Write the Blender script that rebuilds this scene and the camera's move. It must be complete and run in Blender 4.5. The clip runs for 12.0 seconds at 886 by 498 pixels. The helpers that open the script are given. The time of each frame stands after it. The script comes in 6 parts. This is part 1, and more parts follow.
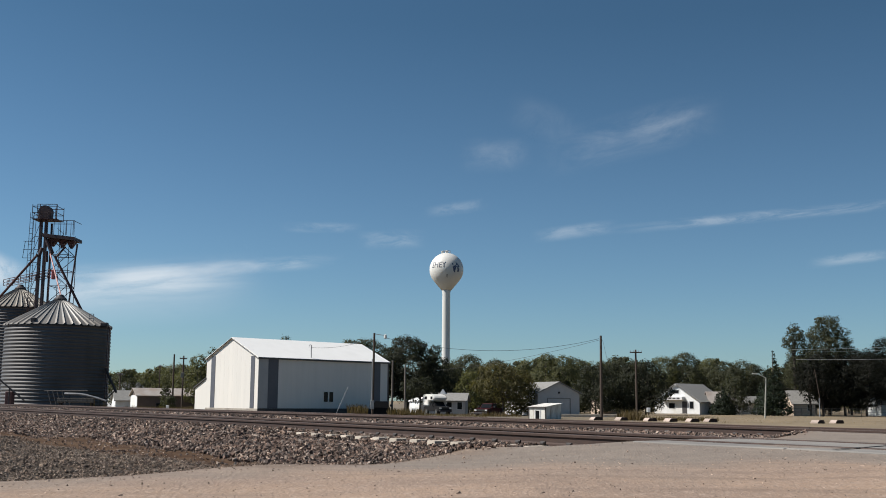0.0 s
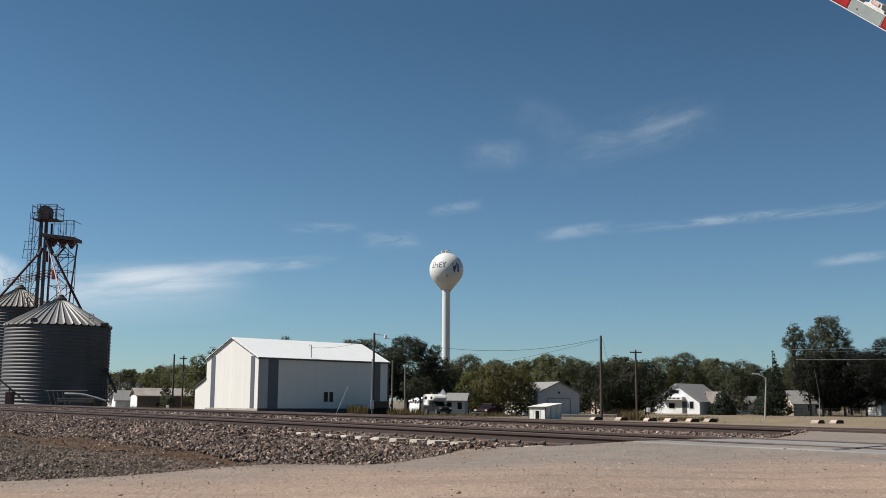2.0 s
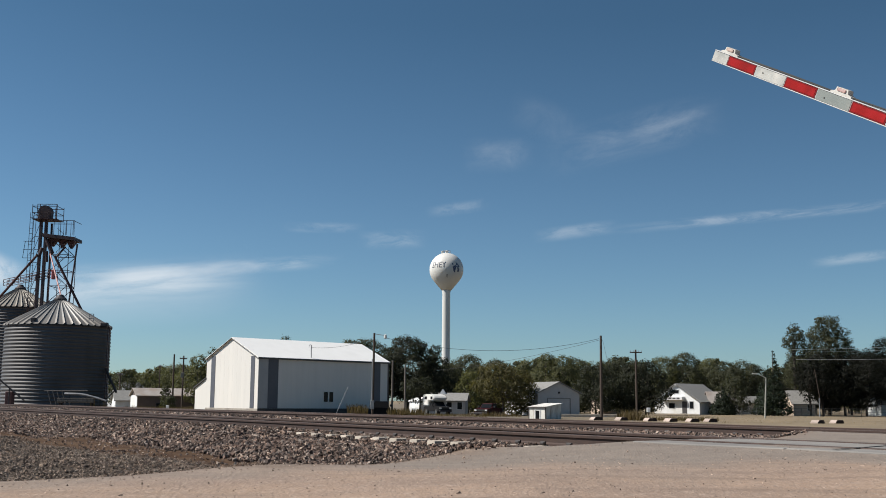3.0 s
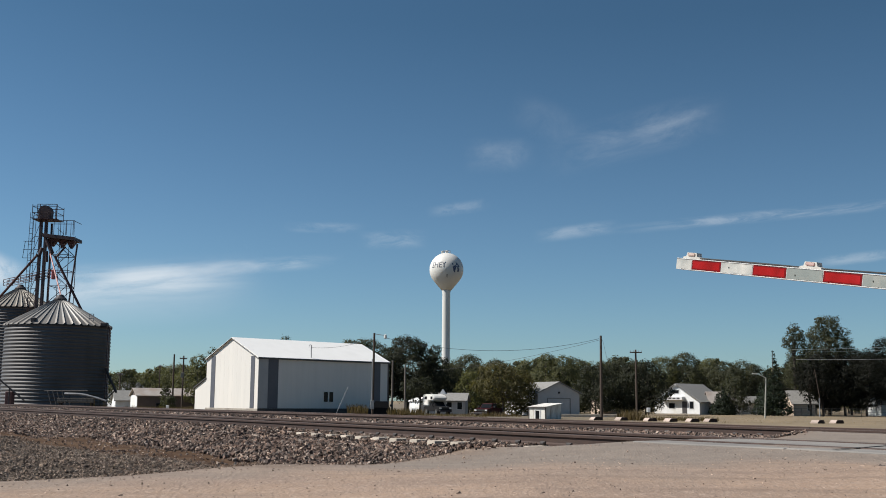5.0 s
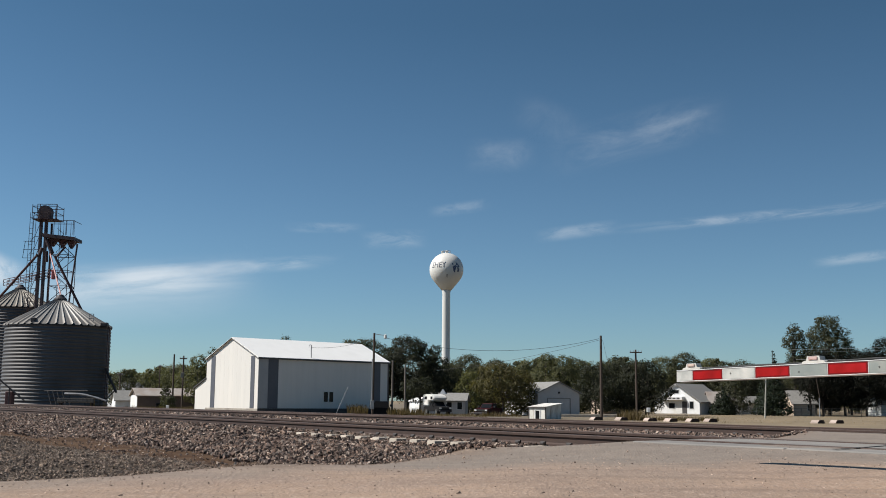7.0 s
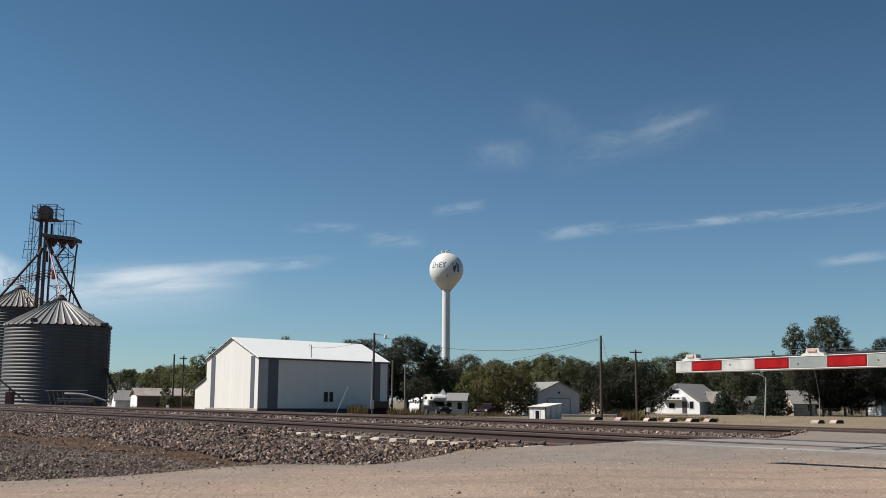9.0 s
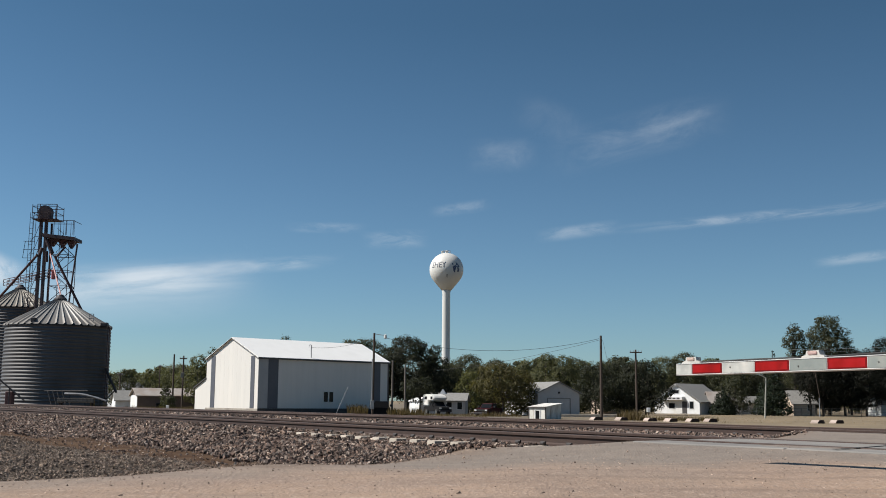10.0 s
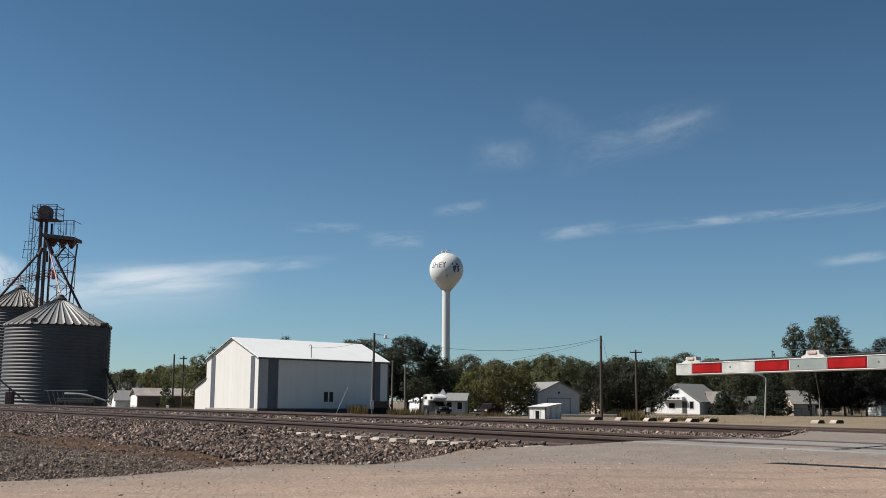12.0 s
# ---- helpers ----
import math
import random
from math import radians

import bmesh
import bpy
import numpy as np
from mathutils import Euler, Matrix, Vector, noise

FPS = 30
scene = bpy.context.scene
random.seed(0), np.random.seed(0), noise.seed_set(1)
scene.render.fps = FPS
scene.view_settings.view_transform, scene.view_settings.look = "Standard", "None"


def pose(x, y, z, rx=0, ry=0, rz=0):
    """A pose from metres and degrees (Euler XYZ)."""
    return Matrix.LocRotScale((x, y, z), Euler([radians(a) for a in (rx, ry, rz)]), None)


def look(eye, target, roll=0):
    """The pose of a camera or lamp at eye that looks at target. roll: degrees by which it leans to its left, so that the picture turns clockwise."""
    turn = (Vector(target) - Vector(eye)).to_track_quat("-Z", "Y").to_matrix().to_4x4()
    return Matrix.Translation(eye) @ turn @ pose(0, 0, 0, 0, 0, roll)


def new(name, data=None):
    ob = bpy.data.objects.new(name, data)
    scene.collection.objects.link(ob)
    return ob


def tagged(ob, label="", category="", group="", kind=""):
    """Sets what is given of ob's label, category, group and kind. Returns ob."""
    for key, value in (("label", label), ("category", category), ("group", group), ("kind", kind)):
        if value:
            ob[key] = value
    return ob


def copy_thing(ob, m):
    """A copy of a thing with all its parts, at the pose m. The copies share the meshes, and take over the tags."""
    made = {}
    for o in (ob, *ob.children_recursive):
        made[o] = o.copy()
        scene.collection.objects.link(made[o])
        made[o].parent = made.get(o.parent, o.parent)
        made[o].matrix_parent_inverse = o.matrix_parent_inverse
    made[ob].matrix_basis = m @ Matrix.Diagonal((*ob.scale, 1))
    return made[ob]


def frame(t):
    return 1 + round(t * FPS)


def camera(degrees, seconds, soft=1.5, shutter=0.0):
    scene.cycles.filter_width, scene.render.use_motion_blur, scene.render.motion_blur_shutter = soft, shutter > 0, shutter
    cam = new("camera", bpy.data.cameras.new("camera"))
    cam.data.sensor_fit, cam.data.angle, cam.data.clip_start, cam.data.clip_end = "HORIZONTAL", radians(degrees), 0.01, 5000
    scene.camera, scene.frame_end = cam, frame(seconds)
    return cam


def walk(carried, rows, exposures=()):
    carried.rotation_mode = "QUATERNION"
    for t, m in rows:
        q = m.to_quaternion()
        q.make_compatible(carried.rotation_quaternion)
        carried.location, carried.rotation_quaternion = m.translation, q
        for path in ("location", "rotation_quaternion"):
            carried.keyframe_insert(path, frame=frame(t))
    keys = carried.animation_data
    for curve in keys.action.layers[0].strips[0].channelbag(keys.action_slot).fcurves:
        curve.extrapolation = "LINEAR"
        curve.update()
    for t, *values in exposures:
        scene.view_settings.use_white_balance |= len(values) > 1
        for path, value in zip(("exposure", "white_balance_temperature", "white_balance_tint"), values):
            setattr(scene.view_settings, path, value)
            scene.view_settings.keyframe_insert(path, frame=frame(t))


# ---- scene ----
EYE = 0.673
TOWN = -1.2            # level of the town's ground; the sleepers' tops lie at 0
TH = 0.610             # turn of the railway
D = Vector((math.sin(TH), -math.cos(TH), 0))   # along the track, towards the road
N = Vector((math.cos(TH), math.sin(TH), 0))    # across the track, away from the camera
TRACK_TURN = math.atan2(D.y, D.x)

cam = camera(44.85, 12.0, soft=0.92)
view = look((0, 0, EYE), (0, 100, EYE + 100 * 269 / 1900), roll=0.5)
walk(cam, [(0, view), (12, view)])

# ---- light ----
SUN_FROM = Vector((-0.70, -0.05, 0.715)).normalized()
world = bpy.data.worlds.new("world")
scene.world = world
world.use_nodes = True
wn = world.node_tree.nodes
sky = wn.new("ShaderNodeTexSky")
sky.sky_type = "NISHITA"
sky.sun_disc = False
sky.sun_elevation = math.asin(SUN_FROM.z)
sky.sun_rotation = math.atan2(SUN_FROM.x, SUN_FROM.y)
sky.altitude = 900
sky.air_density = 1.0
sky.dust_density = 0.5
sky.ozone_density = 4.0
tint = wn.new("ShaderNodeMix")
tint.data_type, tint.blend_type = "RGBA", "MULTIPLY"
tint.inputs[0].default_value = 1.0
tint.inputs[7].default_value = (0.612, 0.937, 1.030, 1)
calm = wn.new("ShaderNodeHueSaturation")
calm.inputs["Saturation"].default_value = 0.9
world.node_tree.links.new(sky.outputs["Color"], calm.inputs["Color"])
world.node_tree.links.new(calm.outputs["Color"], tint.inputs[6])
# low haze: the air whitens evenly all round towards the horizon
where = wn.new("ShaderNodeTexCoord")
height = wn.new("ShaderNodeSeparateXYZ")
low = wn.new("ShaderNodeMapRange")
low.inputs["From Min"].default_value, low.inputs["From Max"].default_value = 0.0, 0.34
low.inputs["To Min"].default_value, low.inputs["To Max"].default_value = 1.0, 0.0
haze = wn.new("ShaderNodeMix")
haze.data_type, haze.blend_type = "RGBA", "MULTIPLY"
haze.clamp_result = False
haze.inputs[7].default_value = (1.78, 1.47, 1.47, 1)
world.node_tree.links.new(where.outputs["Generated"], height.inputs[0])
world.node_tree.links.new(height.outputs["Z"], low.inputs["Value"])
world.node_tree.links.new(low.outputs["Result"], haze.inputs[0])
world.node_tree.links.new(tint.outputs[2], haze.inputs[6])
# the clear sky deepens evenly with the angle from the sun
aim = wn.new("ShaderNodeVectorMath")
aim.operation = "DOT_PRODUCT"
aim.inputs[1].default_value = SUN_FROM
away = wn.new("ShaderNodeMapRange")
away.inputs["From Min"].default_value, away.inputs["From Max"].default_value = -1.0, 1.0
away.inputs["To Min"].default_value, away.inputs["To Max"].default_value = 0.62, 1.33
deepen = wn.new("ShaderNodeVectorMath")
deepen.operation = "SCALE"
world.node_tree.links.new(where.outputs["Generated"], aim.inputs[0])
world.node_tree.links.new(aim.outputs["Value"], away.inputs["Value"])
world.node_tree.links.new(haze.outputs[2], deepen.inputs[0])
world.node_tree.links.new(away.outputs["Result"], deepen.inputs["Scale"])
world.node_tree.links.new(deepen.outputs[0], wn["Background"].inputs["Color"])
wn["Background"].inputs["Strength"].default_value = 0.0432
sun_data = bpy.data.lights.new("sun", "SUN")
sun_data.energy, sun_data.angle, sun_data.color = 5.0, radians(0.5), (1.0, 0.945, 0.87)
sun = new("sun", sun_data)
sun.matrix_world = look(SUN_FROM * 400, (0, 0, 0))
scene.view_settings.exposure = 0.53


# ---- materials ----
def mat(name, c1, c2=None, scale=4.0, rough=0.8, metal=0.0, bump=0.0, fine=40.0, c3=None, big=0.35, detail=6.0, obj_random=0.0, island=0.0, stretch=(1, 1, 1)):
    """Two scales of colour noise between c1 and c2, blotches of c3, and a fine relief."""
    m = bpy.data.materials.new(name)
    m.use_nodes = True
    t = m.node_tree
    b = t.nodes["Principled BSDF"]
    b.inputs["Roughness"].default_value, b.inputs["Metallic"].default_value = rough, metal
    co = t.nodes.new("ShaderNodeTexCoord")
    mp = t.nodes.new("ShaderNodeMapping")
    mp.inputs["Scale"].default_value = stretch
    t.links.new(co.outputs["Object"], mp.inputs["Vector"])

    def noise_tex(s, d=detail):
        n = t.nodes.new("ShaderNodeTexNoise")
        n.inputs["Scale"].default_value, n.inputs["Detail"].default_value = s, d
        t.links.new(mp.outputs["Vector"], n.inputs["Vector"])
        return n.outputs["Fac"]

    def mix(f, a, bb):
        x = t.nodes.new("ShaderNodeMix")
        x.data_type = "RGBA"
        for sock, val in ((x.inputs[0], f), (x.inputs[6], a), (x.inputs[7], bb)):
            if hasattr(val, "links") or isinstance(val, bpy.types.NodeSocket):
                t.links.new(val, sock)
            elif isinstance(val, (int, float)):
                sock.default_value = val
            else:
                sock.default_value = (*val, 1)
        return x.outputs[2]

    def ramp(f, lo, hi):
        r = t.nodes.new("ShaderNodeMapRange")
        r.inputs["From Min"].default_value, r.inputs["From Max"].default_value = lo, hi
        t.links.new(f, r.inputs["Value"])
        return r.outputs["Result"]

    c2 = c2 or tuple(v * 0.8 for v in c1)
    col = mix(ramp(noise_tex(scale), 0.3, 0.7), c1, c2)
    if c3:
        col = mix(ramp(noise_tex(scale * big, 4), 0.48, 0.72), col, c3)
    if obj_random or island:
        src = t.nodes.new("ShaderNodeObjectInfo" if obj_random else "ShaderNodeNewGeometry")
        out = src.outputs["Random" if obj_random else "Random Per Island"]
        k = obj_random or island
        r = ramp(out, 0, 1)
        r.node.inputs["To Min"].default_value, r.node.inputs["To Max"].default_value = 1 - k, 1 + k
        mul = t.nodes.new("ShaderNodeVectorMath")
        mul.operation = "SCALE"
        t.links.new(col, mul.inputs[0])
        t.links.new(r, mul.inputs["Scale"])
        col = mul.outputs[0]
    t.links.new(col, b.inputs["Base Color"])
    if bump:
        bp = t.nodes.new("ShaderNodeBump")
        bp.inputs["Strength"].default_value, bp.inputs["Distance"].default_value = bump, 0.02
        t.links.new(noise_tex(fine), bp.inputs["Height"])
        t.links.new(bp.outputs["Normal"], b.inputs["Normal"])
    return m


WHITE_METAL = mat("white_sheet_metal", (0.630, 0.608, 0.572), (0.592, 0.572, 0.538), 0.8, 0.45, 0, 0.05, 30, (0.655, 0.626, 0.582), stretch=(3, 3, 0.25))
ROOF_WHITE = mat("white_roof_metal", (0.82, 0.81, 0.78), (0.77, 0.76, 0.73), 0.8, 0.35, 0, 0.05)
CORNER_GREY = mat("grey_corner_panel", (0.36, 0.36, 0.365), (0.32, 0.32, 0.325), 1.5, 0.5)
STRIPE_BLUE = mat("slate_blue_metal", (0.072, 0.076, 0.094), (0.086, 0.090, 0.108), 1.5, 0.5)
TRIM_DARK = mat("dark_trim", (0.06, 0.055, 0.055), None, 3, 0.5)
CONCRETE = mat("concrete", (0.344, 0.320, 0.279), (0.271, 0.246, 0.213), 2.5, 0.9, 0, 0.3, 60, (0.213, 0.189, 0.164))
BLOCK = mat("cast_block_concrete", (0.42, 0.345, 0.30), (0.30, 0.235, 0.20), 3, 0.9, 0, 0.3, 60, obj_random=0.2)
# block side away from the sun: brown stain and shade both in the colour
BLOCK_STAIN_SHADE = mat("stained_shaded_concrete", (0.045, 0.027, 0.022), (0.029, 0.018, 0.015), 3, 0.95, 0, 0.3, 60)
FENCE = mat("dull_fence_wire", (0.10, 0.105, 0.10), (0.075, 0.08, 0.075), 3, 0.6, 0.3)
LAMP_POST = mat("weathered_lamp_post", (0.36, 0.345, 0.30), (0.28, 0.27, 0.235), 3, 0.6, 0.2)
# dark colour that stands for the shade along the shop's base
BASE_SHADE = mat("shaded_dark_base", (0.07, 0.065, 0.062), (0.045, 0.042, 0.042), 1.5, 0.95, 0, 0.3, 40, (0.12, 0.105, 0.09))
PALE_WIRE = mat("pale_bare_wire", (0.42, 0.41, 0.40), None, 3, 0.5)
SHED_WALL = mat("stained_shed_boards", (0.627, 0.616, 0.582), (0.515, 0.504, 0.459), 2.2, 0.8, 0, 0.15, 25, (0.302, 0.269, 0.224), 0.7, stretch=(2, 2, 0.5))
CONC_PALE = mat("pale_concrete", (0.490, 0.433, 0.364), (0.352, 0.300, 0.246), 3, 0.9, 0, 0.3, 60, obj_random=0.15)
PANEL_GREY = mat("crossing_concrete", (0.205, 0.192, 0.176), (0.165, 0.154, 0.142), 1.8, 0.95, 0, 0.2, 50, (0.150, 0.142, 0.134))
PANEL_BROWN = mat("dusty_asphalt_panel", (0.172, 0.143, 0.118), (0.140, 0.116, 0.096), 1.8, 0.95, 0, 0.3, 50, (0.195, 0.163, 0.135))
GALV = mat("galvanised_steel", (0.114, 0.109, 0.110), (0.092, 0.089, 0.090), 1.2, 0.60, 0.52, 0.1, 20, (0.068, 0.064, 0.063), stretch=(1, 1, 0.3))
GALV_ROOF = mat("galvanised_roof", (0.215, 0.218, 0.216), (0.165, 0.166, 0.163), 1.0, 0.55, 0.3, 0.1, 20, (0.18, 0.165, 0.15), obj_random=0.10)
RUSTY_ROOF = mat("weathered_roof", (0.20, 0.192, 0.175), (0.155, 0.142, 0.122), 1.0, 0.65, 0.35, 0.1, 20, (0.165, 0.125, 0.092), obj_random=0.16)
RUST_STEEL = mat("rusty_steel", (0.088, 0.038, 0.036), (0.055, 0.030, 0.032), 2, 0.7, 0.3, 0.2)
DARK_STEEL = mat("dark_steel", (0.05, 0.044, 0.046), (0.036, 0.033, 0.035), 2, 0.6, 0.4)
LEG_STEEL = mat("brown_elevator_steel", (0.060, 0.037, 0.040), (0.041, 0.028, 0.031), 2, 0.6, 0.35)
GREY_STEEL = mat("grey_steel", (0.30, 0.31, 0.32), (0.24, 0.24, 0.25), 2, 0.5, 0.5)
OLD_STEEL = mat("weathered_steel", (0.12, 0.11, 0.105), (0.08, 0.07, 0.065), 3, 0.7, 0.3)
RED_SPOUT = mat("faded_red_paint", (0.34, 0.055, 0.045), (0.25, 0.06, 0.05), 2, 0.5)
PALE_TUBE = mat("bright_galvanised_tube", (0.34, 0.34, 0.345), (0.22, 0.215, 0.21), 3, 0.45, 0.35)
# pink of the thin spout: its sunlit highlight put into the colour
PINK_SPOUT = mat("spout_pink_highlight", (0.38, 0.18, 0.165), (0.28, 0.12, 0.11), 2, 0.5)
TOWER_WHITE = mat("white_tank_paint", (0.62, 0.615, 0.59), (0.57, 0.565, 0.54), 0.3, 0.4, 0, 0, 10, (0.54, 0.53, 0.49))
LETTER = mat("letter_paint", (0.10, 0.11, 0.14), None, 2, 0.5)
LOGO_BLUE = mat("emblem_paint", (0.05, 0.07, 0.14), None, 2, 0.5)
RAIL_SIDE = mat("rusty_rail", (0.054, 0.031, 0.024), (0.038, 0.023, 0.019), 6, 0.75, 0.25, 0.2)
RAIL_TOP = mat("worn_rail_head", (0.150, 0.122, 0.105), (0.110, 0.088, 0.075), 4, 0.5, 0.6)
CLIP = mat("dark_clip", (0.035, 0.03, 0.03), None, 5, 0.7, 0.3)
def rock_mat(name, tones, rough=0.9):
    """Broken rock: each stone takes one tone of the quarry's mix, with a fine grain over it."""
    m = mat(name, (1, 1, 1), (0.62, 0.62, 0.62), 14, rough, 0, 0.4, 70, (0.80, 0.72, 0.64))
    t = m.node_tree
    b = t.nodes["Principled BSDF"]
    grain = b.inputs["Base Color"].links[0].from_socket
    geo = t.nodes.new("ShaderNodeNewGeometry")
    ramp = t.nodes.new("ShaderNodeValToRGB")
    while len(ramp.color_ramp.elements) < len(tones):
        ramp.color_ramp.elements.new(1.0)
    for e, (at, c) in zip(ramp.color_ramp.elements, tones):
        e.position, e.color = at, (*c, 1)
    t.links.new(geo.outputs["Random Per Island"], ramp.inputs[0])
    mul = t.nodes.new("ShaderNodeMix")
    mul.data_type, mul.blend_type = "RGBA", "MULTIPLY"
    mul.inputs[0].default_value = 1.0
    t.links.new(ramp.outputs["Color"], mul.inputs[6])
    t.links.new(grain, mul.inputs[7])
    t.links.new(mul.outputs[2], b.inputs["Base Color"])
    return m


STONE = rock_mat("ballast_stone", [(0.0, (0.026, 0.019, 0.016)), (0.25, (0.092, 0.063, 0.050)), (0.45, (0.205, 0.132, 0.100)), (0.58, (0.108, 0.085, 0.074)), (0.74, (0.275, 0.184, 0.140)), (0.88, (0.195, 0.164, 0.145)), (1.0, (0.58, 0.45, 0.36))])
GRIT = mat("road_grit", (0.310, 0.234, 0.182), (0.235, 0.176, 0.138), 9, 0.95, 0, 0, 60, island=0.42)
CRUSH = rock_mat("dark_crushed_stone", [(0.0, (0.078, 0.058, 0.045)), (0.3, (0.182, 0.136, 0.104)), (0.55, (0.262, 0.192, 0.146)), (0.75, (0.205, 0.164, 0.134)), (0.92, (0.300, 0.232, 0.182)), (1.0, (0.42, 0.325, 0.255))])
WOOD_POLE = mat("weathered_pole_wood", (0.068, 0.048, 0.035), (0.044, 0.031, 0.024), 2, 0.85, 0, 0.3, 40, stretch=(4, 4, 0.3))
GREY_POLE = mat("grey_pole_wood", (0.164, 0.139, 0.119), (0.115, 0.098, 0.082), 2, 0.85, 0, 0.3, 40, stretch=(4, 4, 0.3))
BARK = mat("bark", (0.07, 0.056, 0.045), (0.042, 0.034, 0.028), 3, 0.95, 0, 0.4, 30)
WIRE = mat("cable", (0.03, 0.03, 0.032), None, 3, 0.6)
SHINGLE = mat("grey_shingles", (0.221, 0.217, 0.205), (0.164, 0.160, 0.152), 3, 0.9, 0, 0.2, 30)
SIDING = mat("white_siding", (0.69, 0.70, 0.705), (0.60, 0.605, 0.605), 1.5, 0.6, 0, 0.1, 20, (0.54, 0.53, 0.50))
GREY_SIDING = mat("grey_siding", (0.414, 0.405, 0.403), (0.370, 0.362, 0.358), 1.5, 0.6)
PALE_ROOF = mat("pale_weathered_roofing", (0.30, 0.27, 0.25), (0.235, 0.21, 0.19), 1.2, 0.8, 0, 0.1, 30, (0.20, 0.15, 0.12))
TAN_PALE = mat("pale_tan_siding", (0.50, 0.41, 0.325), (0.44, 0.36, 0.285), 1.5, 0.8)
TAN_WALL = mat("tan_wall", (0.451, 0.361, 0.295), (0.394, 0.312, 0.254), 1.5, 0.8)
BROWN_WALL = mat("brown_wall", (0.131, 0.098, 0.082), (0.098, 0.074, 0.066), 1.5, 0.8)
PANE = mat("dark_window_glass", (0.012, 0.013, 0.015), None, 2, 0.15)
PANE.node_tree.nodes["Principled BSDF"].inputs["Specular IOR Level"].default_value = 0.15
BLACK = mat("black_rubber", (0.02, 0.02, 0.02), None, 2, 0.8)
RED_PAINT = mat("dull_red_paint", (0.039, 0.004, 0.005), (0.029, 0.003, 0.004), 2, 0.5)
RED_PAINT.node_tree.nodes["Principled BSDF"].inputs["Specular IOR Level"].default_value = 0.1
TRUCK_DARK = mat("dark_truck_paint", (0.014, 0.014, 0.015), None, 2, 0.7)
TRUCK_DARK.node_tree.nodes["Principled BSDF"].inputs["Specular IOR Level"].default_value = 0.1
CAMPER_WHITE = mat("white_camper_shell", (0.62, 0.61, 0.58), (0.55, 0.54, 0.51), 2, 0.4)
SHEET_RED = mat("red_retroreflective_sheet", (0.264, 0.0035, 0.0035), (0.176, 0.0026, 0.0026), 9, 0.6, 0, 0.05, 40, (0.317, 0.0088, 0.0123))
SHEET_WHITE = mat("white_retroreflective_sheet", (0.205, 0.225, 0.212), (0.160, 0.182, 0.176), 6, 0.5, 0, 0.1, 60, (0.335, 0.315, 0.280), 0.6)
# paler white sheet, the sun's glint put into its colour
SHEET_GLINT = mat("glinting_white_sheet", (0.40, 0.40, 0.375), (0.25, 0.26, 0.25), 11, 0.5, 0, 0.1, 60, (0.52, 0.50, 0.46), 0.5)
SHEET_RED_RIM = mat("worn_red_sheet_rim", (0.150, 0.0035, 0.0045), (0.110, 0.0028, 0.0035), 9, 0.6, 0, 0.05, 40)
for sheet in (SHEET_RED, SHEET_RED_RIM, SHEET_WHITE, SHEET_GLINT):
    sheet.node_tree.nodes["Principled BSDF"].inputs["Specular IOR Level"].default_value = 0.12
ARM_EDGE = mat("white_arm_edge", (0.54, 0.54, 0.53), None, 5, 0.4)
LAMP_SHELL = mat("lamp_housing", (0.50, 0.49, 0.45), (0.38, 0.36, 0.33), 12, 0.5)
TIP_SHELL = mat("browned_lamp_lens", (0.46, 0.36, 0.31), (0.36, 0.27, 0.23), 14, 0.6)
LENS = mat("red_lens", (0.41, 0.30, 0.27), (0.32, 0.23, 0.21), 12, 0.3)
LENS.node_tree.nodes["Principled BSDF"].inputs["Emission Color"].default_value = (1, 0.15, 0.2, 1)
LENS.node_tree.nodes["Principled BSDF"].inputs["Emission Strength"].default_value = 0.03


def leaf_mat(name, c1, c2):
    m = mat(name, c1, c2, 0.7, 0.6, island=0.14)
    b = m.node_tree.nodes["Principled BSDF"]
    b.inputs["Specular IOR Level"].default_value = 0.12
    out = m.node_tree.nodes["Material Output"]
    tr = m.node_tree.nodes.new("ShaderNodeBsdfTranslucent")
    tr.inputs["Color"].default_value = (c1[0] * 1.5, c1[1] * 1.5, c1[2] * 0.8, 1)
    mx = m.node_tree.nodes.new("ShaderNodeMixShader")
    mx.inputs[0].default_value = 0.32
    m.node_tree.links.new(b.outputs[0], mx.inputs[1])
    m.node_tree.links.new(tr.outputs[0], mx.inputs[2])
    m.node_tree.links.new(mx.outputs[0], out.inputs["Surface"])
    return m


# leaves of the backlit right-hand trees, their shade put into the colour
LEAF_BACKLIT = leaf_mat("backlit_darkened_leaves", (0.015, 0.016, 0.012), (0.010, 0.011, 0.008))
# leaves darkened in colour to stand for the shade inside the crowns
LEAF_SHADED = leaf_mat("shaded_crown_leaves", (0.035, 0.038, 0.026), (0.024, 0.027, 0.018))
LEAF_DARK = leaf_mat("dark_leaves", (0.064, 0.067, 0.042), (0.042, 0.045, 0.029))
LEAF_GREEN = leaf_mat("green_leaves", (0.102, 0.104, 0.055), (0.066, 0.069, 0.037))
LEAF_BROWN = leaf_mat("brownish_olive_leaves", (0.094, 0.084, 0.039), (0.060, 0.055, 0.028))
LEAF_OLIVE = leaf_mat("olive_leaves", (0.112, 0.112, 0.042), (0.072, 0.076, 0.030))
NEEDLES = leaf_mat("spruce_needles", (0.025, 0.033, 0.021), (0.016, 0.023, 0.016))
WEED = leaf_mat("dry_weeds", (0.112, 0.080, 0.044), (0.070, 0.060, 0.030))
GRASS = leaf_mat("dry_grass", (0.250, 0.187, 0.117), (0.190, 0.143, 0.084))


